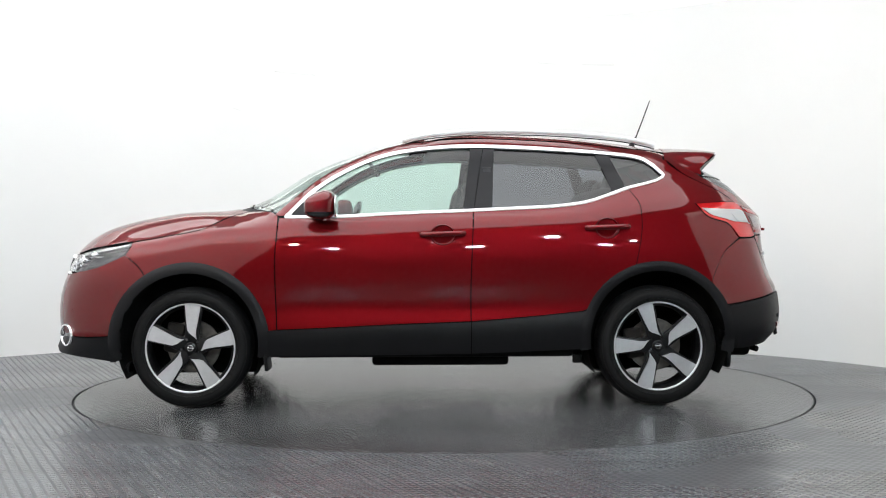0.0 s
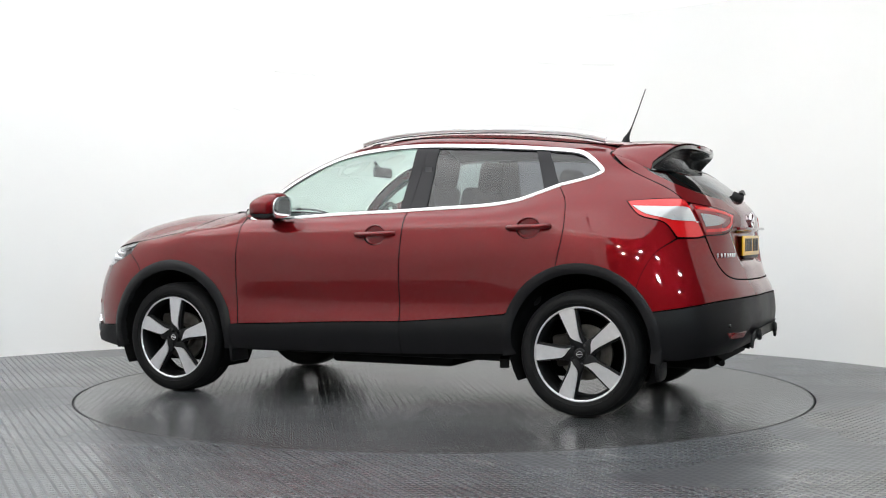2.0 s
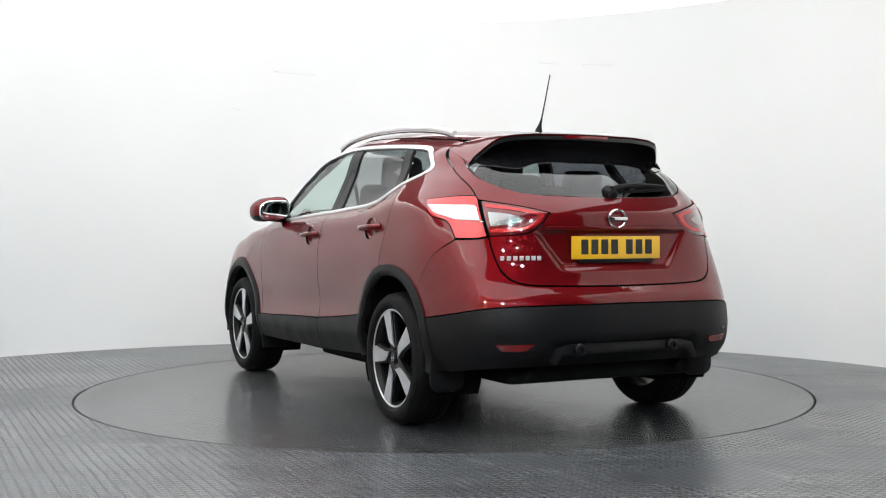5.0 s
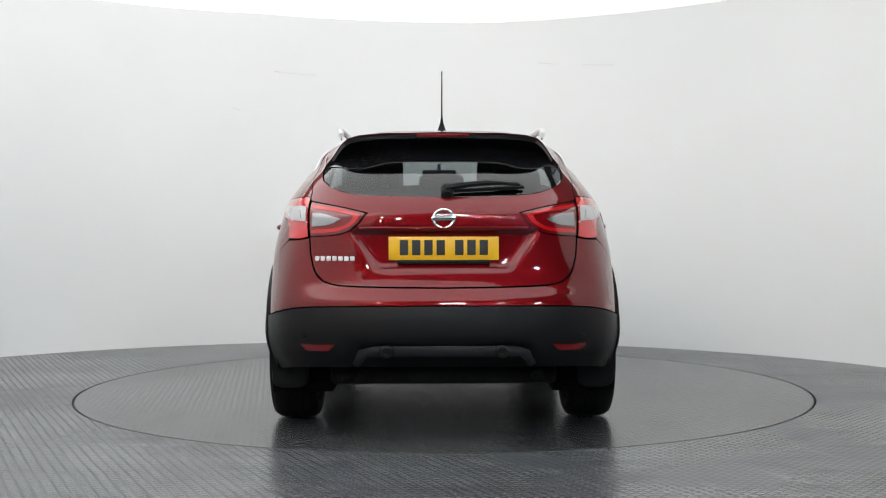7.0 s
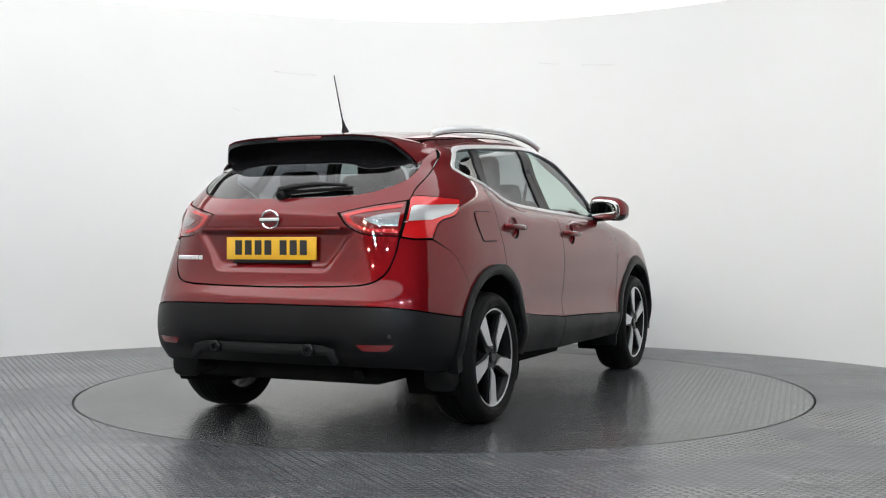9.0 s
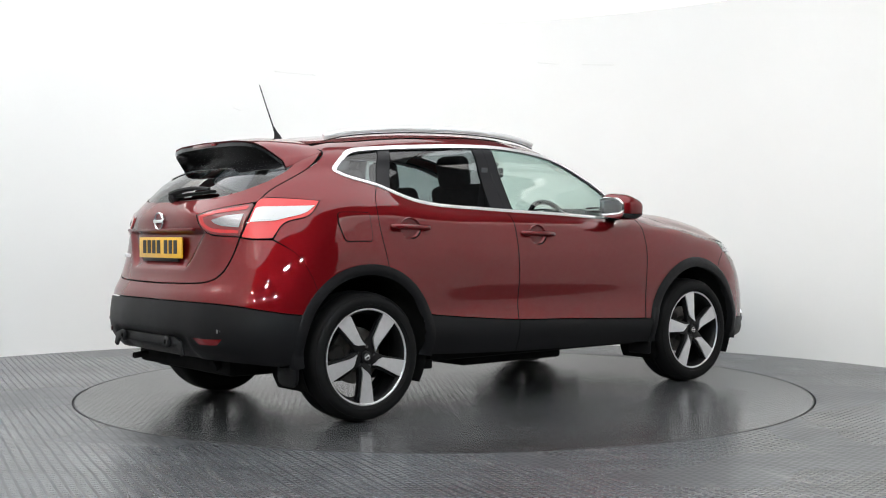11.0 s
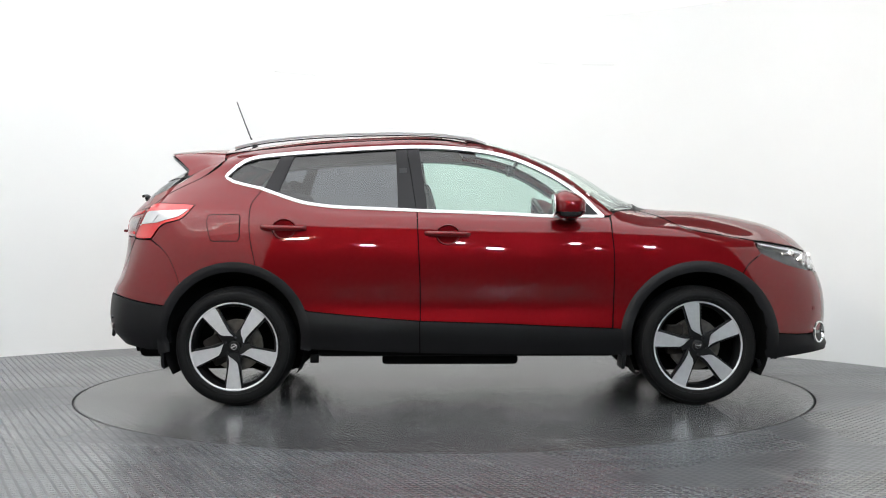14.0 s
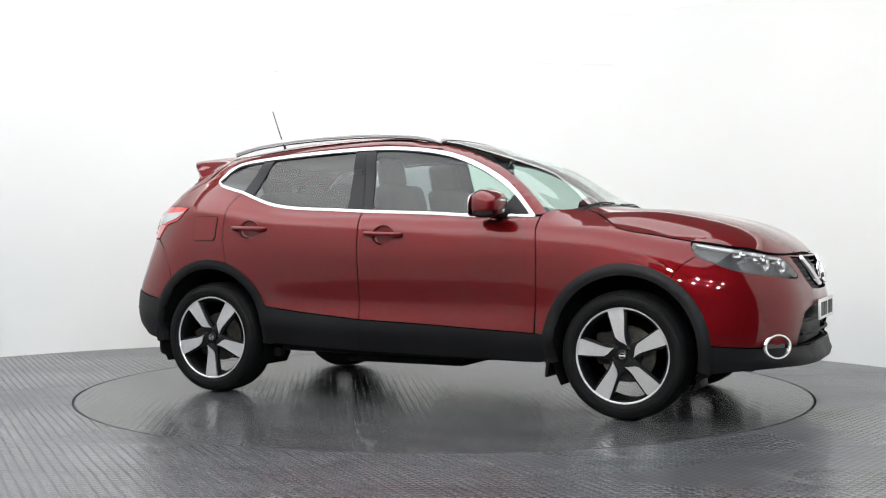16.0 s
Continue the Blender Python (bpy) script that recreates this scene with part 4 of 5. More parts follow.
def build_nose():
    hood_front = [(0, .862), (.30, .864), (.52, .864)]
    # headlamp
    lamp = [S((1.665, .933), (1.80, .912), (1.90, .897)) + F((.54, .862), (.50, .856)), F((.50, .856), (.46, .82), (.41, .765)), F((.41, .765), (.44, .748), (.54, .752), (.66, .768)) + S((1.88, .795), (1.775, .835), (1.705, .866)), S((1.705, .866), (1.678, .90), (1.668, .933))]
    d0 = sheet("f", outline("f", lamp), gap=0.002, off=-0.045, rim=0.0, step=0.03)
    d1 = sheet("f", outline("f", lamp), gap=0.002, off=0.001, rim=0.045, step=0.03)
    drl = [S((1.69, .928), (1.80, .908), (1.90, .893)) + F((.54, .858), (.505, .852)), F((.505, .852), (.51, .838)), F((.51, .838), (.54, .843)) + S((1.89, .881), (1.80, .897), (1.69, .921)), S((1.69, .921), (1.69, .928))]
    d2 = sheet("f", outline("f", drl), gap=0.0, off=-0.006, rim=0.02, step=0.03)
    for flip in (False, True):
        s = -1 if flip else 1
        h = skin_part("headlamp", d0, LAMP_HOUSING, car, "clear headlamp with a projector", flip)
        skin_part("running_light", d2, LAMP_CLEAR, h, "", flip)
        for (y, z, r) in ((.60, .826, .040), (.50, .808, .040), (.685, .862, .024)):
            x = on_skin("Y", y, z)[0].x - .022
            bm = lathe([(r, -.05), (r, 0), (r * .86, .004), (r * .8, -.012), (r * .4, .012), (.001, .018)], 24, "x")
            bmesh.ops.transform(bm, matrix=Matrix.Translation((x, y * s, z)) @ pose(0, 0, 0, 0, -6, 24 * s), verts=bm.verts)
            part("projector", bm, CHROME, h)
        ob = skin_part("lamp_cover", d1, LENS, h, "", flip)
    # red bumper skin with openings
    grille = outline("f", [F((0, .852), (.25, .852), (.395, .855)), F((.395, .855), (.36, .79), (.30, .715), (.24, .685)), F((.24, .685), (.1, .678), (0, .678))], True)
    intake = outline("f", [F((0, .60), (.30, .60), (.44, .565)), F((.44, .565), (.50, .47), (.52, .40)), F((.52, .40), (.25, .40), (0, .40))], True)
    whole("front_bumper", "f", [F(*hood_front) + S((1.93, .893)), F((.535, .860), (.495, .855)), F((.495, .855), (.455, .82), (.405, .765)), F((.405, .765), (.43, .743), (.54, .747), (.66, .763)) + S((1.88, .790), (1.775, .830), (1.698, .8635)),
                                S((1.698, .8635), (1.616, .800), (1.566, .723)), arc(*FA, .433, 54, 8, 8), S((1.746, .413), (1.85, .405), (1.95, .40)) + F((.70, .40), (.53, .398), (.3, .395), (0, .395))], PAINT, car, holes=[grille, intake], step=0.025, gap=0.0012)
    # upper grille mesh and lower intake
    dg = sheet("f", shrink(grille, -.01), gap=0.0, off=-0.035, rim=0.0, step=0.05)
    g = skin_part("grille", dg, PLASTIC, car, "black honeycomb upper grille with a chrome V")
    for z in (.70, .725, .75, .775, .80, .825):
        w = .22 + (z - .685) * .85
        pts = [on_skin("Y", y, z)[0] - Vector((.02, 0, 0)) for y in np.linspace(-w, w, 13)]
        part("grille_slat", tube(pts, .004, 6), PLASTIC, g)
    for s in (-1, 1):
        pts = [on_skin("Y", y * s, z)[0] + Vector((.006, 0, 0)) for y, z in ((.285, .848), (.24, .80), (.19, .75), (.12, .712), (.06, .705))]
        part("chrome_bar", tube([p for p in pts], [.016, .018, .02, .018, .012], 10), CHROME, g, "chrome V bar")
    bm = badge()
    c = on_skin("Y", 0, .775)[0]
    bmesh.ops.transform(bm, matrix=Matrix.Translation(c + Vector((.006, 0, 0))) @ pose(0, 0, 0, 0, 0, 90) , verts=bm.verts)
    part("front_badge", bm, CHROME, car, "round chrome badge with a plain bar")
    di = sheet("f", shrink(intake, -.01), gap=0.0, off=-0.05, rim=0.0, step=0.05)
    it = skin_part("lower_intake", di, PLASTIC, car, "black lower air intake")
    for z in (.45, .52):
        pts = [on_skin("Y", y, z)[0] - Vector((.015, 0, 0)) for y in np.linspace(-.44, .44, 13)]
        part("intake_slat", tube(pts, .008, 8), PLASTIC, it)
    def lip(q, n, p):
        t = min(max((.40 - q.z) / .07, 0), 1)
        return q + Vector((.034 * t * t * min(max((q.x - 1.80) / .2, 0), 1), 0, 0))
    whole("front_lip", "f", [F((0, .392), (.3, .392), (.53, .395), (.70, .397)) + S((1.95, .397), (1.85, .402), (1.748, .410)), arc(*FA, .433, 7, -14, 6), S((1.74, .258), (1.85, .272)) + F((.68, .290), (.4, .290), (0, .288))], PLASTIC, car, "black lower front bumper lip", off=0.004, step=0.03, shape=lip)
    for s in (-1, 1):
        c, n = on_skin("Y", .665, .402)
        c = Vector((c.x, c.y * s, c.z))
        m = Matrix.Translation(c + Vector((.006, 0, 0))) @ pose(0, 0, 0, 0, 0, 36 * s) @ Matrix.Diagonal((1, 1.35, .95, 1))
        bm = lathe([(.066, -.03), (.070, 0), (.066, .008), (.058, .008), (.054, -.002), (.054, -.03)], 40, "x", closed=True)
        bmesh.ops.transform(bm, matrix=m, verts=bm.verts)
        fog = part("fog_lamp", bm, CHROME, car, "fog lamp in a chrome ring")
        bm = lathe([(.055, -.03), (.055, -.008), (.03, -.004), (.001, -.004)], 32, "x")
        bmesh.ops.transform(bm, matrix=m, verts=bm.verts)
        part("fog_lens", bm, GLOSS_BLACK, fog)
    # front plate: blank bars in place of the characters
    c = on_skin("Y", 0, .57)[0]
    p = part("number_plate", rbox((.012, .52, .111), (c.x + .010, 0, .57), .004), PLATE_W, car, "white front number plate")
    for k in range(7):
        part("character_bar", rbox((.003, .045, .075), (c.x + .0165, -.20 + .058 * k + (.03 if k > 3 else 0), .57), 0), INK, p, smooth=False)

def badge():
    """A ring with a bar across it; faces -y."""
    bm = lathe([(.055, 0), (.055, -.008), (.050, -.012), (.044, -.008), (.044, 0)], 40, "y", closed=True)
    return rbox((.118, .014, .020), (0, -.007, 0), .003, 2, bm)

build_nose()

# ================= wheels =================
def build_wheel():
    """A wheel that faces +y, its hub's face at the origin's plane y = 0."""
    bm = lathe([(.235, -.185), (.252, -.19), (.256, -.175), (.246, -.165), (.228, -.10), (.226, -.03), (.240, .004), (.250, .012), (.256, .008), (.258, -.004),
                (.244, -.012), (.232, -.05), (.236, -.16)], 72, "y", closed=True)
    wheel = part("wheel", bm, WHEEL_BLACK, car, "two-tone black and machined alloy wheel with five swept spokes")
    bm = lathe([(.2475, .0125), (.2555, .0125), (.258, .010), (.256, .006), (.246, .006), (.2435, .009)], 72, "y", closed=True)
    part("rim_edge", bm, MACHINED, wheel, "machined bright rim edge")
    prof = []
    ro, w0, w1 = .341, -.205, .018
    for r, y in ((.246, w1 - .012), (.262, w1 + .002), (.285, w1 + .010), (.305, w1 + .008), (.322, w1 - .004), (.333, w1 - .020), (.338, w1 - .045), (ro, w1 - .075)):
        prof.append((r, y))
    for y in (-.055, -.062, -.088, -.095, -.121, -.128):
        prof.append((ro if y in (-.055, -.088, -.121) else ro - .007, y - .012))
        prof.append((ro - .007 if y in (-.055, -.088, -.121) else ro, y - .013))
    for r, y in ((ro, w0 + .055), (.338, w0 + .03), (.325, w0 + .005), (.300, w0 - .008), (.262, w0), (.246, w0 + .012)):
        prof.append((r, y))
    bm = lathe(prof, 96, "y", closed=True)
    tyre = part("tyre", bm, RUBBER, wheel, "black road tyre", sharp=50)
    for r in (.272, .318):
        y = w1 + (.0075 if r < .3 else .0005)
        part("tyre_rib", lathe([(r - .002, y - .003), (r - .001, y + .0012), (r + .001, y + .0012), (r + .002, y - .003)], 72, "y", closed=True), RUBBER, tyre)
    k = .25 / 220
    face = [(-70, 214), (-52, 219), (-20, 222), (8, 222), (11, 200), (11, 140), (11, 92), (14, 70), (22, 48), (8, 58), (-16, 70), (-31, 84), (-38, 106), (-50, 146), (-62, 190)]
    web = [(-78, 210), (-50, 219), (-20, 222), (16, 222), (22, 200), (22, 110), (34, 40), (30, 10), (-30, 10), (-42, 60), (-44, 90), (-58, 146), (-70, 190)]
    for i in range(5):
        rot = Matrix.Rotation(radians(72 * i), 4, "Y")
        bm = prism([(-x * k, z * k) for x, z in web], .03, "y", bevel=.004)
        for v in bm.verts:
            r = math.hypot(v.co.x, v.co.z)
            v.co.y += -.0325
        bmesh.ops.transform(bm, matrix=rot, verts=bm.verts)
        spoke = part("spoke", bm, WHEEL_BLACK, wheel)
        bm = prism([(-x * k, z * k) for x, z in face], .008, "y")
        for v in bm.verts:
            r = math.hypot(v.co.x, v.co.z)
            v.co.y += .0015
        bmesh.ops.transform(bm, matrix=rot, verts=bm.verts)
        part("spoke_face", bm, MACHINED, spoke, "machined silver spoke face", smooth=False)
        a = radians(72 * i + 36 + 90)
        bm = lathe([(.011, -.02), (.011, -.004), (.008, .0), (.001, .0)], 6, "y")
        bmesh.ops.translate(bm, vec=(.052 * math.cos(a), -.002, .052 * math.sin(a)), verts=bm.verts)
        part("wheel_nut", bm, GLOSS_BLACK, wheel)
    bm = lathe([(.075, -.05), (.072, -.02), (.062, -.008), (.032, -.006), (.031, .004), (.024, .008), (.001, .009)], 40, "y")
    hub = part("hub_cap", bm, WHEEL_BLACK, wheel)
    bm = lathe([(.014, .008), (.014, .011), (.017, .011), (.017, .008)], 24, "y", closed=True)
    bm = rbox((.036, .003, .006), (0, .0105, 0), .0005, 1, bm)
    part("hub_emblem", bm, CHROME, hub)
    bm = lathe([(.150, -.115), (.150, -.095), (.085, -.095), (.080, -.06), (.05, -.06), (.05, -.115)], 48, "y", closed=True)
    part("brake_disc", bm, DISC, wheel, "worn bright brake disc")
    bm = rbox((.10, .07, .17), (.115, -.10, .03), .015)
    part("brake_caliper", bm, RUST, wheel, "rusty brake caliper")
    return wheel

HUB_Y, HUB_Z = .862, .341
def place_wheels():
    w = build_wheel()
    w.matrix_basis = pose(1.323, HUB_Y, HUB_Z, 0, -11, 0)
    copy_thing(w, pose(-1.323, HUB_Y, HUB_Z, 0, 10, 0))
    copy_thing(w, pose(1.323, -HUB_Y, HUB_Z, 0, 1, 180))
    copy_thing(w, pose(-1.323, -HUB_Y, HUB_Z, 0, 28, 180))

place_wheels()

# ================= underside, wheel wells, liner =================
def build_under():
    for cx, cz in (FA, RA):
        for s in (1, -1):
            bm = bmesh.new()
            n = 28
            rows = []
            for y in (.862, .56):
                rows.append([bm.verts.new((cx + .405 * math.cos(radians(-30 + 240 * i / n)), y * s, cz + .405 * math.sin(radians(-30 + 240 * i / n)))) for i in range(n + 1)])
            for i in range(n):
                bm.faces.new((rows[0][i], rows[0][i + 1], rows[1][i + 1], rows[1][i]))
            bm.faces.new(rows[1])
            part("wheel_well", bm, DARK, car)
    # inner liner behind the skin, cut out at the wheels
    low = .30
    runs = [S((1.86, .80), (1.4, .90), (.86, 1.05)), S((.86, 1.05), (-.277, 1.09), (-.9, 1.12)), S((-.9, 1.12), (-1.25, 1.20)), S((-1.25, 1.20), (-1.7, 1.15)), S((-1.7, 1.15), (-1.86, .95), (-1.86, .5)), S((-1.86, .5), (-1.80, low)),
            S((-1.80, low), (RA[0] - .415, low)), arc(*RA, .42, 189, -9), S((RA[0] + .415, low), (FA[0] - .415, low)), arc(*FA, .42, 188, -9), S((FA[0] + .415, low), (1.85, low)), S((1.85, low), (1.86, .80))]
    data = sheet("s", outline("s", runs), gap=0.0, off=-0.028, rim=0.0, step=0.06)
    for flip in (False, True):
        skin_part("inner_liner", data, LINER_GAP_BLACK, car, "", flip)
    d = sheet("r", outline("r", [R((0, 1.13), (.5, 1.13)) + S((-1.75, 1.12)), S((-1.75, 1.12), (-1.75, .34)), S((-1.75, .34)) + R((.6, .36), (0, .36))], True), gap=0.0, off=-0.035, rim=0.0, step=0.06)
    skin_part("inner_liner", d, LINER_GAP_BLACK, car)
    d = sheet("f", outline("f", [F((0, .84), (.45, .84)) + S((1.78, .84)), S((1.78, .84), (1.80, .27)), S((1.80, .27)) + F((.6, .27), (0, .27))], True), gap=0.0, off=-0.075, rim=0.0, step=0.06)
    skin_part("inner_liner", d, LINER_GAP_BLACK, car)
    bm = rbox((3.9, 1.10, .10), (0.0, 0, .30), .03)
    bm = rbox((1.70, 1.60, .08), (0.0, 0, .315), .02, 2, bm)
    bm = rbox((.40, 1.10, .08), (-1.82, 0, .42), .02, 2, bm)
    bm = rbox((.30, 1.0, .06), (1.90, 0, .30), .02, 2, bm)
    part("underbody", bm, DARK, car, "black underbody tray")
    part("heat_shield", rbox((.80, .50, .06), (-.09, .40, .242), .02), DARK, car)
    part("heat_shield", rbox((.80, .50, .06), (-.09, -.40, .242), .02), DARK, car)
    part("rear_axle", tube([(-1.30, -.60, .30), (-1.24, -.3, .28), (-1.24, .3, .28), (-1.30, .60, .30)], .04), RUST, car, "rusty rear axle beam")
    part("silencer", rbox((.24, .62, .10), (-1.78, 0, .365), .045, 3), DARK, car, "dark rear silencer")
    part("tail_pipe", tube([(-1.80, -.36, .33), (-1.92, -.44, .318), (-1.99, -.45, .30)], .028, 14), DARK, car, "dark tail pipe under the bumper")
    part("tow_eye", tube([(-1.80, .40, .33), (-1.95, .43, .30), (-2.0, .50, .285)], .018, 10), DARK, car)
    for s in (1, -1):
        # mud flaps behind the wheels
        m = pose(0, 0, 0, 0, 6, 0)
        bm = prism([(.675 * s, .250), (.690 * s, .222), (.725 * s, .210), (.815 * s, .210), (.845 * s, .224), (.858 * s, .255), (.860 * s, .46), (.675 * s, .46)], .02, "x", bevel=.005)
        bmesh.ops.translate(bm, vec=(-1.745, 0, 0), verts=bm.verts)
        part("mud_flap", bm, PLASTIC, car, "black rubber mud flap")
        part("mud_flap", rbox((.022, .18, .16), (.905, .775 * s, .285), .009, 2, None, m), PLASTIC, car, "black rubber mud flap")
        part("air_guide", rbox((.02, .16, .07), (1.70, .70 * s, .215), .005, 2, None, pose(0, 0, 0, 0, -14, 0)), PLASTIC, car)
        part("jack_mount", rbox((.05, .03, .05), (-.87, .80 * s, .265), .006), DARK, car)

build_under()

# ================= outside fittings =================
def build_fittings():
    for s in (1, -1):
        # roof rails
        line = [(.13, .575, 1.520), (.04, .572, 1.545), (-.12, .57, 1.567), (-.40, .57, 1.580), (-.80, .568, 1.570), (-1.12, .56, 1.545), (-1.27, .545, 1.522), (-1.37, .535, 1.498)]
        pts = spline([(x, y * s, z + .009) for x, y, z in line], 6)
        rail = tube(pts, .015, 10)
        r = part("roof_rail", rail, RAIL, car, "silver roof rail")
        # thin black line drawn along under the rail
        part("rail_line", tube(spline([(x, y * s, z - .013) for x, y, z in line], 6), .004, 6), PILLAR, r)
        # door handles with their cups
        for x, z in HANDLES:
            y = on_skin("s", x, z)[0].y
            bm = lathe([(.072, -.016), (.066, -.004), (.058, -.016), (.036, -.026), (.001, -.029)], 36, "y")
            bmesh.ops.transform(bm, matrix=Matrix.Translation((x, y * s, z)) @ Matrix.Diagonal((1.0, s, .85, 1)), verts=bm.verts)
            bmesh.ops.recalc_face_normals(bm, faces=bm.faces)
            cup = part("handle_cup", bm, PAINT, car)
            pts = [(x + .118, (y - .004) * s, z + .002), (x + .105, (y + .020) * s, z + .002), (x + .05, (y + .034) * s, z + .004), (x - .04, (y + .036) * s, z + .006), (x - .10, (y + .024) * s, z + .008), (x - .122, (y - .004) * s, z + .009)]
            bm = tube(spline(pts, 5), .0145, 12)
            part("door_handle", bm, PAINT, car)
        # mirrors
        bm = bmesh.new()
        bmesh.ops.create_uvsphere(bm, u_segments=28, v_segments=18, radius=1)
        for v in bm.verts:
            x, y, z = v.co
            q = lambda c, e: math.copysign(abs(c) ** e, c)
            x, y, z = q(x, .65), q(y, .6), q(z, .7)
            v.co = Vector((.572 + x * (.102 if x > 0 else .072), (.912 + y * .118 + .016 * x) * s, 1.150 + z * .078 * (1 - (.42 * max(x, 0) if z > 0 else 0)) - .014 * y))
        if s < 0:
            bmesh.ops.reverse_faces(bm, faces=bm.faces)
        mir = part("door_mirror", bm, PAINT, car, "red door mirror with a black foot")
        bm = bmesh.new()
        bmesh.ops.create_uvsphere(bm, u_segments=28, v_segments=18, radius=1)
        for v in bm.verts:
            x, y, z = v.co
            q = lambda c, e: math.copysign(abs(c) ** e, c)
            x, y, z = q(x, .65), q(y, .6), min(q(z, .7), -.42)
            v.co = Vector((.572 + x * (.104 if x > 0 else .074), (.912 + y * .120 + .016 * x) * s, 1.150 + z * .080 - .014 * y))
        if s < 0:
            bmesh.ops.reverse_faces(bm, faces=bm.faces)
        part("lower_shell", bm, GLOSS_BLACK, mir, "gloss black lower half of the mirror")
        bm = bmesh.new()
        bmesh.ops.create_uvsphere(bm, u_segments=24, v_segments=12, radius=1)
        for v in bm.verts:
            x, y, z = v.co
            q = lambda c, e: math.copysign(abs(c) ** e, c)
            v.co = Vector((.499 + q(x, .6) * .008, (.902 + q(y, .6) * .104) * s, 1.142 + q(z, .7) * .064 - .014 * y))
        if s < 0:
            bmesh.ops.reverse_faces(bm, faces=bm.faces)
        part("mirror_glass", bm, MIRROR, mir, "mirror glass")
        part("mirror_foot", tube([(.62, .77 * s, 1.085), (.60, .83 * s, 1.090), (.59, .90 * s, 1.098)], [.034, .028, .030], 14), PLASTIC, mir)
        part("repeater", tube(spline([(.655, .84 * s, 1.162), (.672, .91 * s, 1.162), (.655, .985 * s, 1.160), (.605, 1.008 * s, 1.158)], 4), .0065, 8), LAMP_CLEAR, mir)
        mb = part("mirror_base", prism([(.78, 1.095), (.66, 1.205), (.60, 1.10), (.62, 1.092)], .004 * s, "y", None), PILLAR, mir)
        for v in mb.data.vertices:
            v.co.y += (on_skin("s", v.co.x, v.co.z)[0].y + .001) * s
    # spoiler: red top, gloss black wedge under it that runs down beside the glass
    def ramp_line(v, pts):
        return float(np.interp(v, [p[0] for p in pts], [p[1] for p in pts]))
    tip_x = [(0, -1.800), (.30, -1.790), (.42, -1.770), (.48, -1.745), (.52, -1.700), (.56, -1.640), (.60, -1.590)]
    tip_z = [(0, 1.486), (.30, 1.482), (.42, 1.473), (.48, 1.458), (.515, 1.430), (.55, 1.385), (.59, 1.335)]
    seat_z = [(0, 1.415), (.40, 1.41), (.50, 1.385), (.56, 1.345), (.60, 1.318)]
    red, black = bmesh.new(), bmesh.new()
    rows_r, rows_b = [], []
    for y in np.linspace(-.592, .592, 41):
        a = abs(y)
        tx, tz = ramp_line(a, tip_x), ramp_line(a, tip_z)
        fx = -1.47 + .05 * (a / .59) ** 2
        f, n = on_skin("t", fx, y)
        f = f + n * .002
        g = on_skin("y", y, ramp_line(a, seat_z))[0]
        tip = Vector((tx, y, tz))
        if tip.x > g.x - .004:
            tip.x = g.x - .004
        mid = f.lerp(tip, .55) + Vector((0, 0, .012 * (1 - (a / .6) ** 2)))
        low = tip + Vector((.012, 0, -.012))
        rows_r.append([red.verts.new(p) for p in (f, f.lerp(mid, .5) + Vector((0, 0, .002)), mid, mid.lerp(tip, .6) + Vector((0, 0, .003)), tip, low, mid - Vector((0, 0, .022)), f - Vector((0, 0, .02)))])
        lip = tip + Vector((-.003, 0, -.011))
        rows_b.append([black.verts.new(p) for p in (mid - Vector((0, 0, .020)), lip, lip + Vector((.006, 0, -.018)), lip.lerp(g, .5) + Vector((.012, 0, .012)), g + Vector((-.002, 0, 0)), g + Vector((.03, 0, .02)))])
    for bm, rows in ((red, rows_r), (black, rows_b)):
        for p, q in zip(rows, rows[1:]):
            for k in range(len(p)):
                m2 = (k + 1) % len(p)
                bm.faces.new((p[k], q[k], q[m2], p[m2]))
        bm.faces.new(rows[0])
        bm.faces.new(rows[-1])
        bmesh.ops.recalc_face_normals(bm, faces=bm.faces)
    part("spoiler", red, PAINT, car, "red roof spoiler over the rear window", sharp=50)
    part("spoiler_underside", black, GLOSS_BLACK, car, "gloss black spoiler underside", sharp=60)
    part("high_brake_lamp", rbox((.010, .26, .016), (-1.803, 0, 1.470), .003), LAMP_DARK_RED, car, "dark red high brake lamp")
    # aerial
    bm = tube([(-1.335, 0, 1.520), (-1.34, 0, 1.550), (-1.352, 0, 1.575), (-1.365, 0, 1.60)], [.030, .018, .009, .006], 14)
    a = part("aerial_foot", bm, PLASTIC, car, "black rubber aerial foot")
    part("aerial", tube([(-1.362, 0, 1.59), (-1.405, 0, 1.70), (-1.455, 0, 1.835)], [.0042, .0036, .003], 8), PLASTIC, car, "thin black whip aerial")
    # rear wiper
    c = on_skin("y", -.02, 1.185)[0]
    bm = lathe([(.032, -.02), (.030, .035), (.018, .045), (.001, .045)], 24, "x")
    bmesh.ops.transform(bm, matrix=Matrix.Translation(c) @ pose(0, 0, 0, 0, 25, 180), verts=bm.verts)
    w = part("wiper_pivot", bm, PLASTIC, car, "black rear wiper")
    arm = [on_skin("y", y, z)[0] + Vector((-.035, 0, .012)) for y, z in ((-.01, 1.186), (-.12, 1.205), (-.25, 1.212), (-.37, 1.205))]
    part("wiper_arm", tube(spline(arm, 4), [.016] * 4 + [.013] * 4 + [.009] * 5, 8), PLASTIC, w)
    blade = [on_skin("y", y, z)[0] + Vector((-.012, 0, .004)) for y, z in ((-.04, 1.180), (-.2, 1.190), (-.39, 1.200))]
    part("wiper_blade", tube(spline(blade, 6), .009, 6), RUBBER, w)
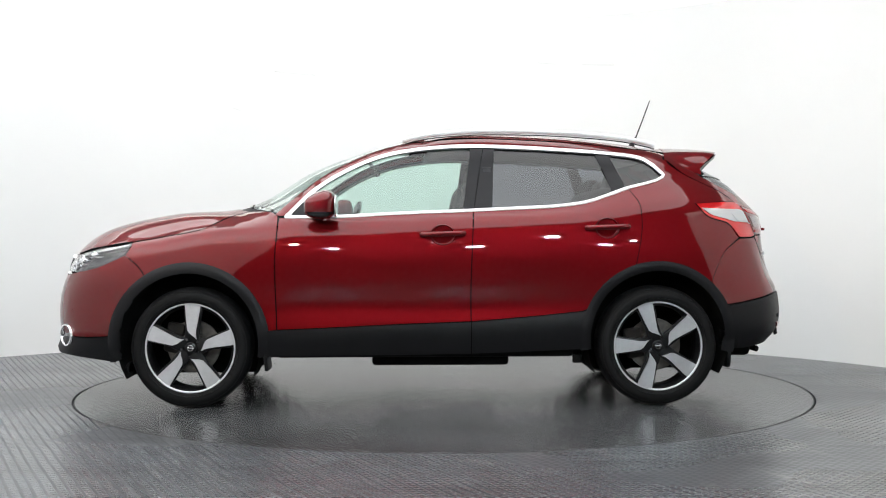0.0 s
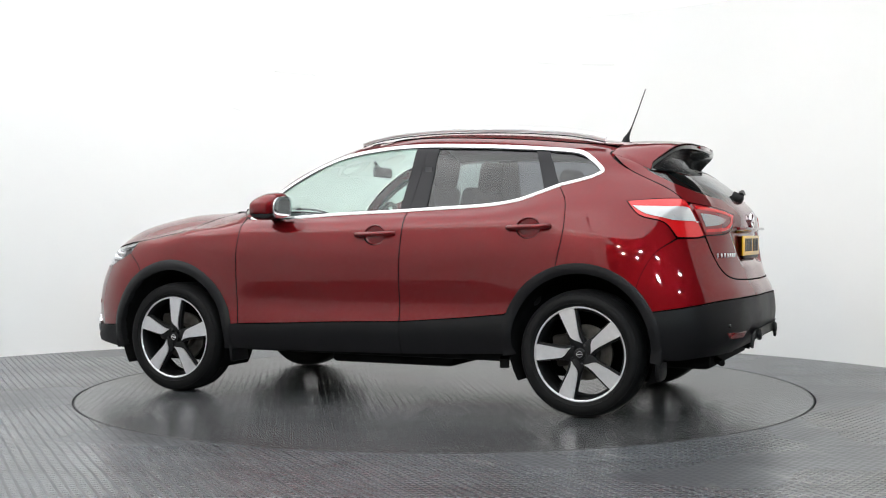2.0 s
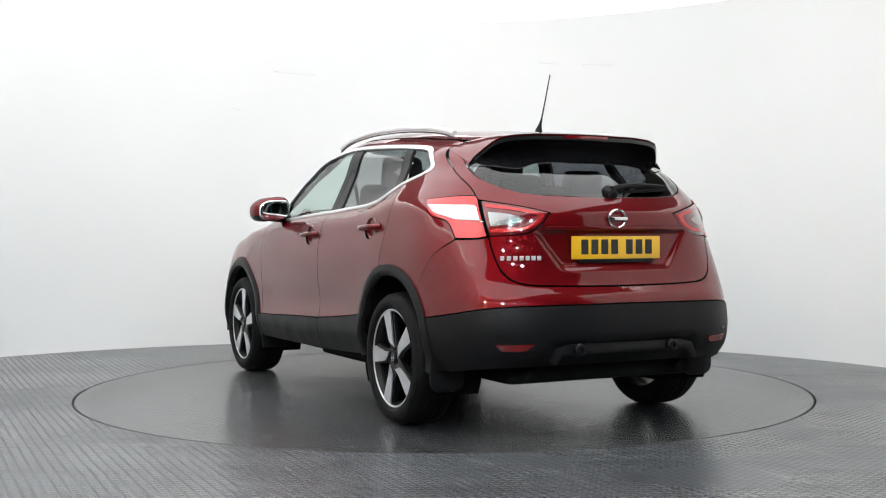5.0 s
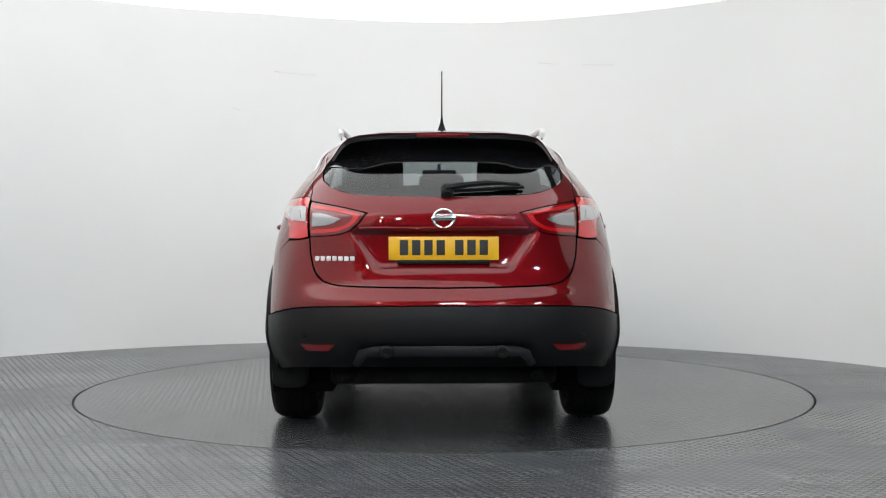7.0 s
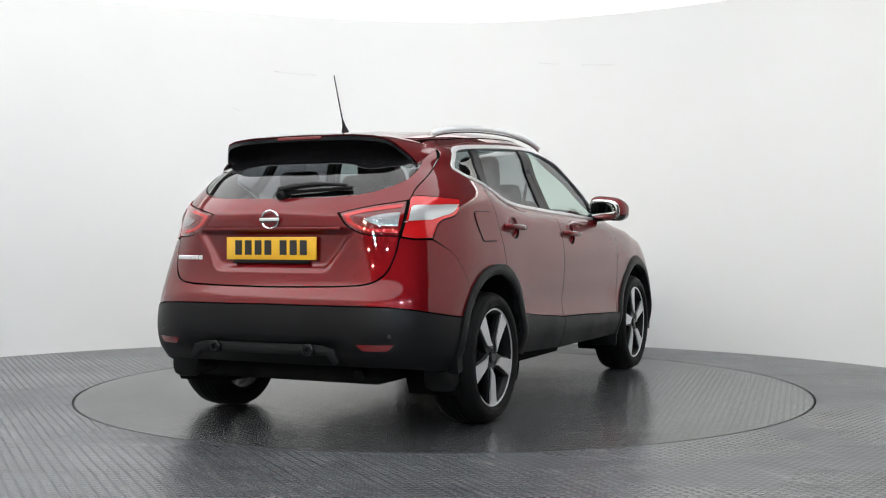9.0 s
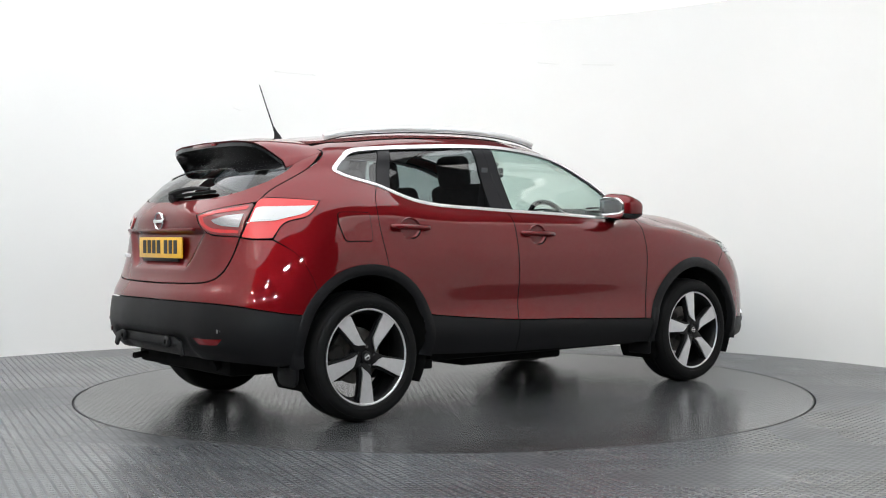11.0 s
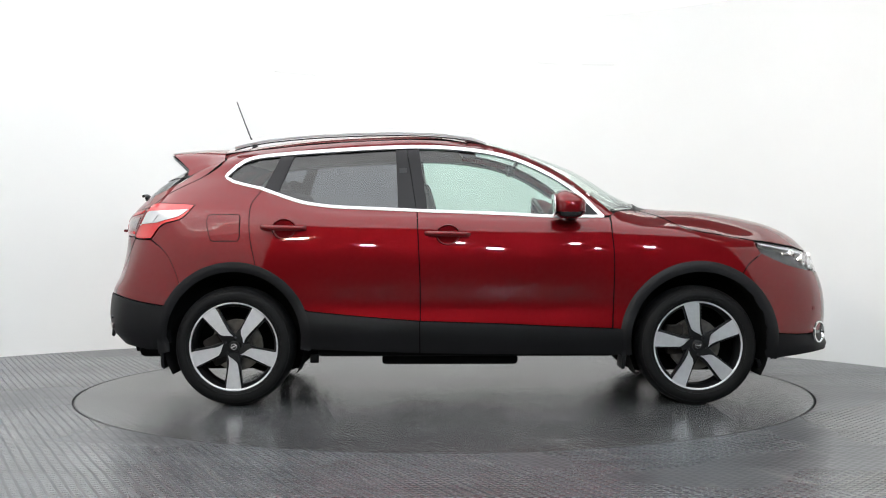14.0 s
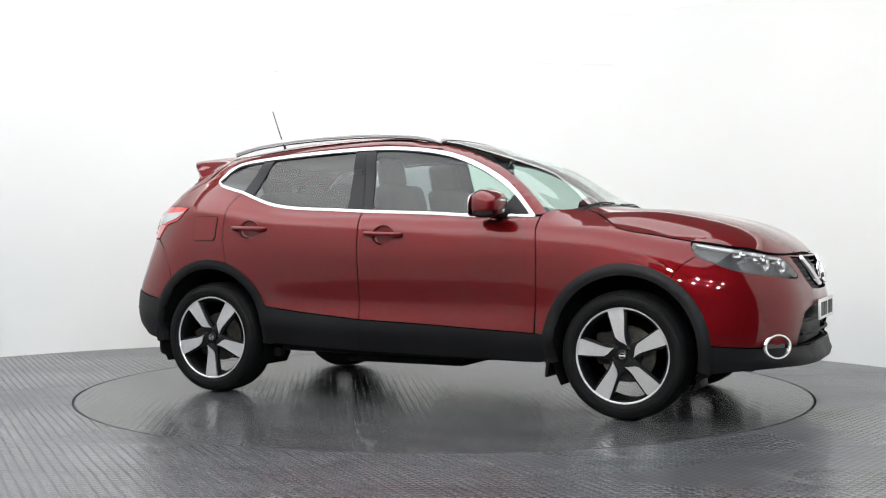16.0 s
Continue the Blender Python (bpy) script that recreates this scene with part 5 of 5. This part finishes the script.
    # badge, lettering bars and rear plate
    c = on_skin("y", 0, 1.052)[0]
    bm = badge()
    bmesh.ops.transform(bm, matrix=Matrix.Translation(c + Vector((-.004, 0, 0))) @ pose(0, 0, 0, 0, 0, -90) @ Matrix.Diagonal((.98, 1, .88, 1)), verts=bm.verts)
    part("rear_badge", bm, CHROME, car, "round chrome badge with a plain bar")
    part("grip_ledge", rbox((.02, .80, .016), (on_skin("y", 0, 1.006)[0].x - .002, 0, 1.006), .005), PAINT, car)
    for k in range(7):
        y = .605 - k * .0285
        c = on_skin("y", y, .863)[0]
        part("name_bar", rbox((.006, .022, .021), (c.x - .003, y, .863), .002, 1), SATIN, car)
    c = on_skin("y", 0, .91)[0]
    px = c.x + .006
    p = part("number_plate", rbox((.010, .522, .111), (px, 0, .911), .003), PLATE_Y, car, "yellow rear number plate")
    for k in range(7):
        y = .188 - k * .058 - (.030 if k > 3 else 0)
        part("character_bar", rbox((.003, .040, .072), (px - .0062, y, .915), .001, 1), INK, p, smooth=False)
    part("plate_holder", rbox((.010, .44, .02), (px + .001, 0, .848), .003), PLASTIC, car)
    # parking sensors
    for y in (.66, -.66):
        c = on_skin("y", y, .50)[0]
        bm = lathe([(.011, -.01), (.011, .006), (.001, .006)], 16, "x")
        bmesh.ops.transform(bm, matrix=Matrix.Translation(c + Vector((-.004, 0, 0))) @ pose(0, 0, 0, 0, 0, 180), verts=bm.verts)
        part("parking_sensor", bm, GLOSS_BLACK, car)
    for s in (1, -1):
        c = on_skin("Y", .72, .545)[0]
        bm = lathe([(.012, -.01), (.012, .003), (.001, .003)], 16, "x")
        bmesh.ops.transform(bm, matrix=Matrix.Translation((c.x, c.y * s, c.z)) @ pose(0, 0, 0, 0, 0, 50 * s), verts=bm.verts)
        part("parking_sensor", bm, PAINT, car)
    # front wipers lie in the cowl
    for y0, y1 in ((.50, -.05), (-.15, -.62)):
        pts = [on_skin("t", 1.07 - abs(y) * .10, y)[0] + Vector((0, 0, -.004)) for y in np.linspace(y0, y1, 7)]
        part("front_wiper", tube(pts, .006, 6), PLASTIC, car, "black front wiper")

build_fittings()

# ================= inside =================
def cushion(size, at, tilt=0, bevel=.05, bm=None):
    return rbox(size, at, bevel, 3, bm, pose(0, 0, 0, 0, tilt, 0))

def build_inside():
    for s in (1, -1):
        y = .36 * s
        seat = part("front_seat", cushion((.50, .50, .16), (.10, y, .62)), CLOTH, car, "dark cloth front seat")
        part("backrest", cushion((.13, .48, .62), (-.20, y, .98), -14), CLOTH, seat)
        part("headrest", cushion((.09, .26, .20), (-.32, y, 1.355), -10, .045), CLOTH, seat)
        for d in (-.06, .06):
            part("headrest_post", tube([(-.285, y + d, 1.20), (-.31, y + d, 1.32)], .006, 6), STEEL, seat)
        # seat belt on the pillar
        part("seat_belt", rbox((.045, .004, .5), (-.36, .655 * s, 1.12), 0, 1, None, pose(0, 0, 0, -10 * s, 0, 0)), TRIM_GREY, car, smooth=False)
    bench = part("rear_bench", cushion((.50, 1.26, .18), (-.75, 0, .66)), CLOTH, car, "dark cloth rear bench")
    part("backrest", cushion((.14, 1.24, .58), (-1.02, 0, .97), -18), CLOTH, bench)
    for y in (-.42, 0, .42):
        part("headrest", cushion((.09, .25, .16), (-1.13, y, 1.265 if y else 1.235), -14, .04), CLOTH, bench)
    dash = part("dashboard", cushion((.46, 1.40, .22), (.86, 0, .99), 6, .06), TRIM_GREY, car, "dark grey dashboard")
    part("dash_hood", cushion((.24, .36, .08), (.70, -.36, 1.09), 10, .03), TRIM_GREY, dash)
    ring = [(math.cos(a) * .185, math.sin(a) * .185) for a in np.linspace(0, 2 * math.pi, 33)]
    m = Matrix.Translation((.50, -.36, 1.02)) @ pose(0, 0, 0, 0, -24, 0)
    wheel = part("steering_wheel", tube([m @ Vector((0, a, b)) for a, b in ring], .016, 10), GLOSS_BLACK, car, "black steering wheel")
    part("steering_boss", rbox((.05, .17, .12), (0, 0, 0), .02, 2, None, m), TRIM_GREY, wheel)
    for p0, p1 in (((-.17, 0), (-.06, 0)), ((.06, 0), (.17, 0)), ((0, -.17), (0, -.05))):
        part("steering_spoke", tube([m @ Vector((0, *p0)), m @ Vector((0, *p1))], .014, 8), GLOSS_BLACK, wheel)
    part("cabin_mirror", rbox((.03, .23, .065), (.30, 0, 1.385), .012), TRIM_GREY, car, "cabin mirror")
    part("mirror_stem", tube([(.32, 0, 1.40), (.36, 0, 1.455)], .012, 8), TRIM_GREY, car)
    part("cabin_floor", rbox((1.7, 1.42, .05), (0, 0, .43), .01), TRIM_GREY, car)
    part("boot_floor", rbox((.80, 1.06, .04), (-1.50, 0, .80), .01), TRIM_GREY, car)
    part("parcel_shelf", rbox((.55, 1.05, .02), (-1.52, 0, 1.11), .006), TRIM_GREY, car)
    for s in (1, -1):
        part("door_card", rbox((1.5, .05, .55), (-.10, .72 * s, .80), .02), TRIM_GREY, car)

build_inside()

# ================= what moves =================
def motions():
    rows = [k * 0.5 for k in range(33)]
    walk(car, [(t, car_pose(t)) for t in rows])
    walk(turntable, [(t, pose(0, 0, 0, 0, 0, turn_at(t))) for t in rows])

motions()
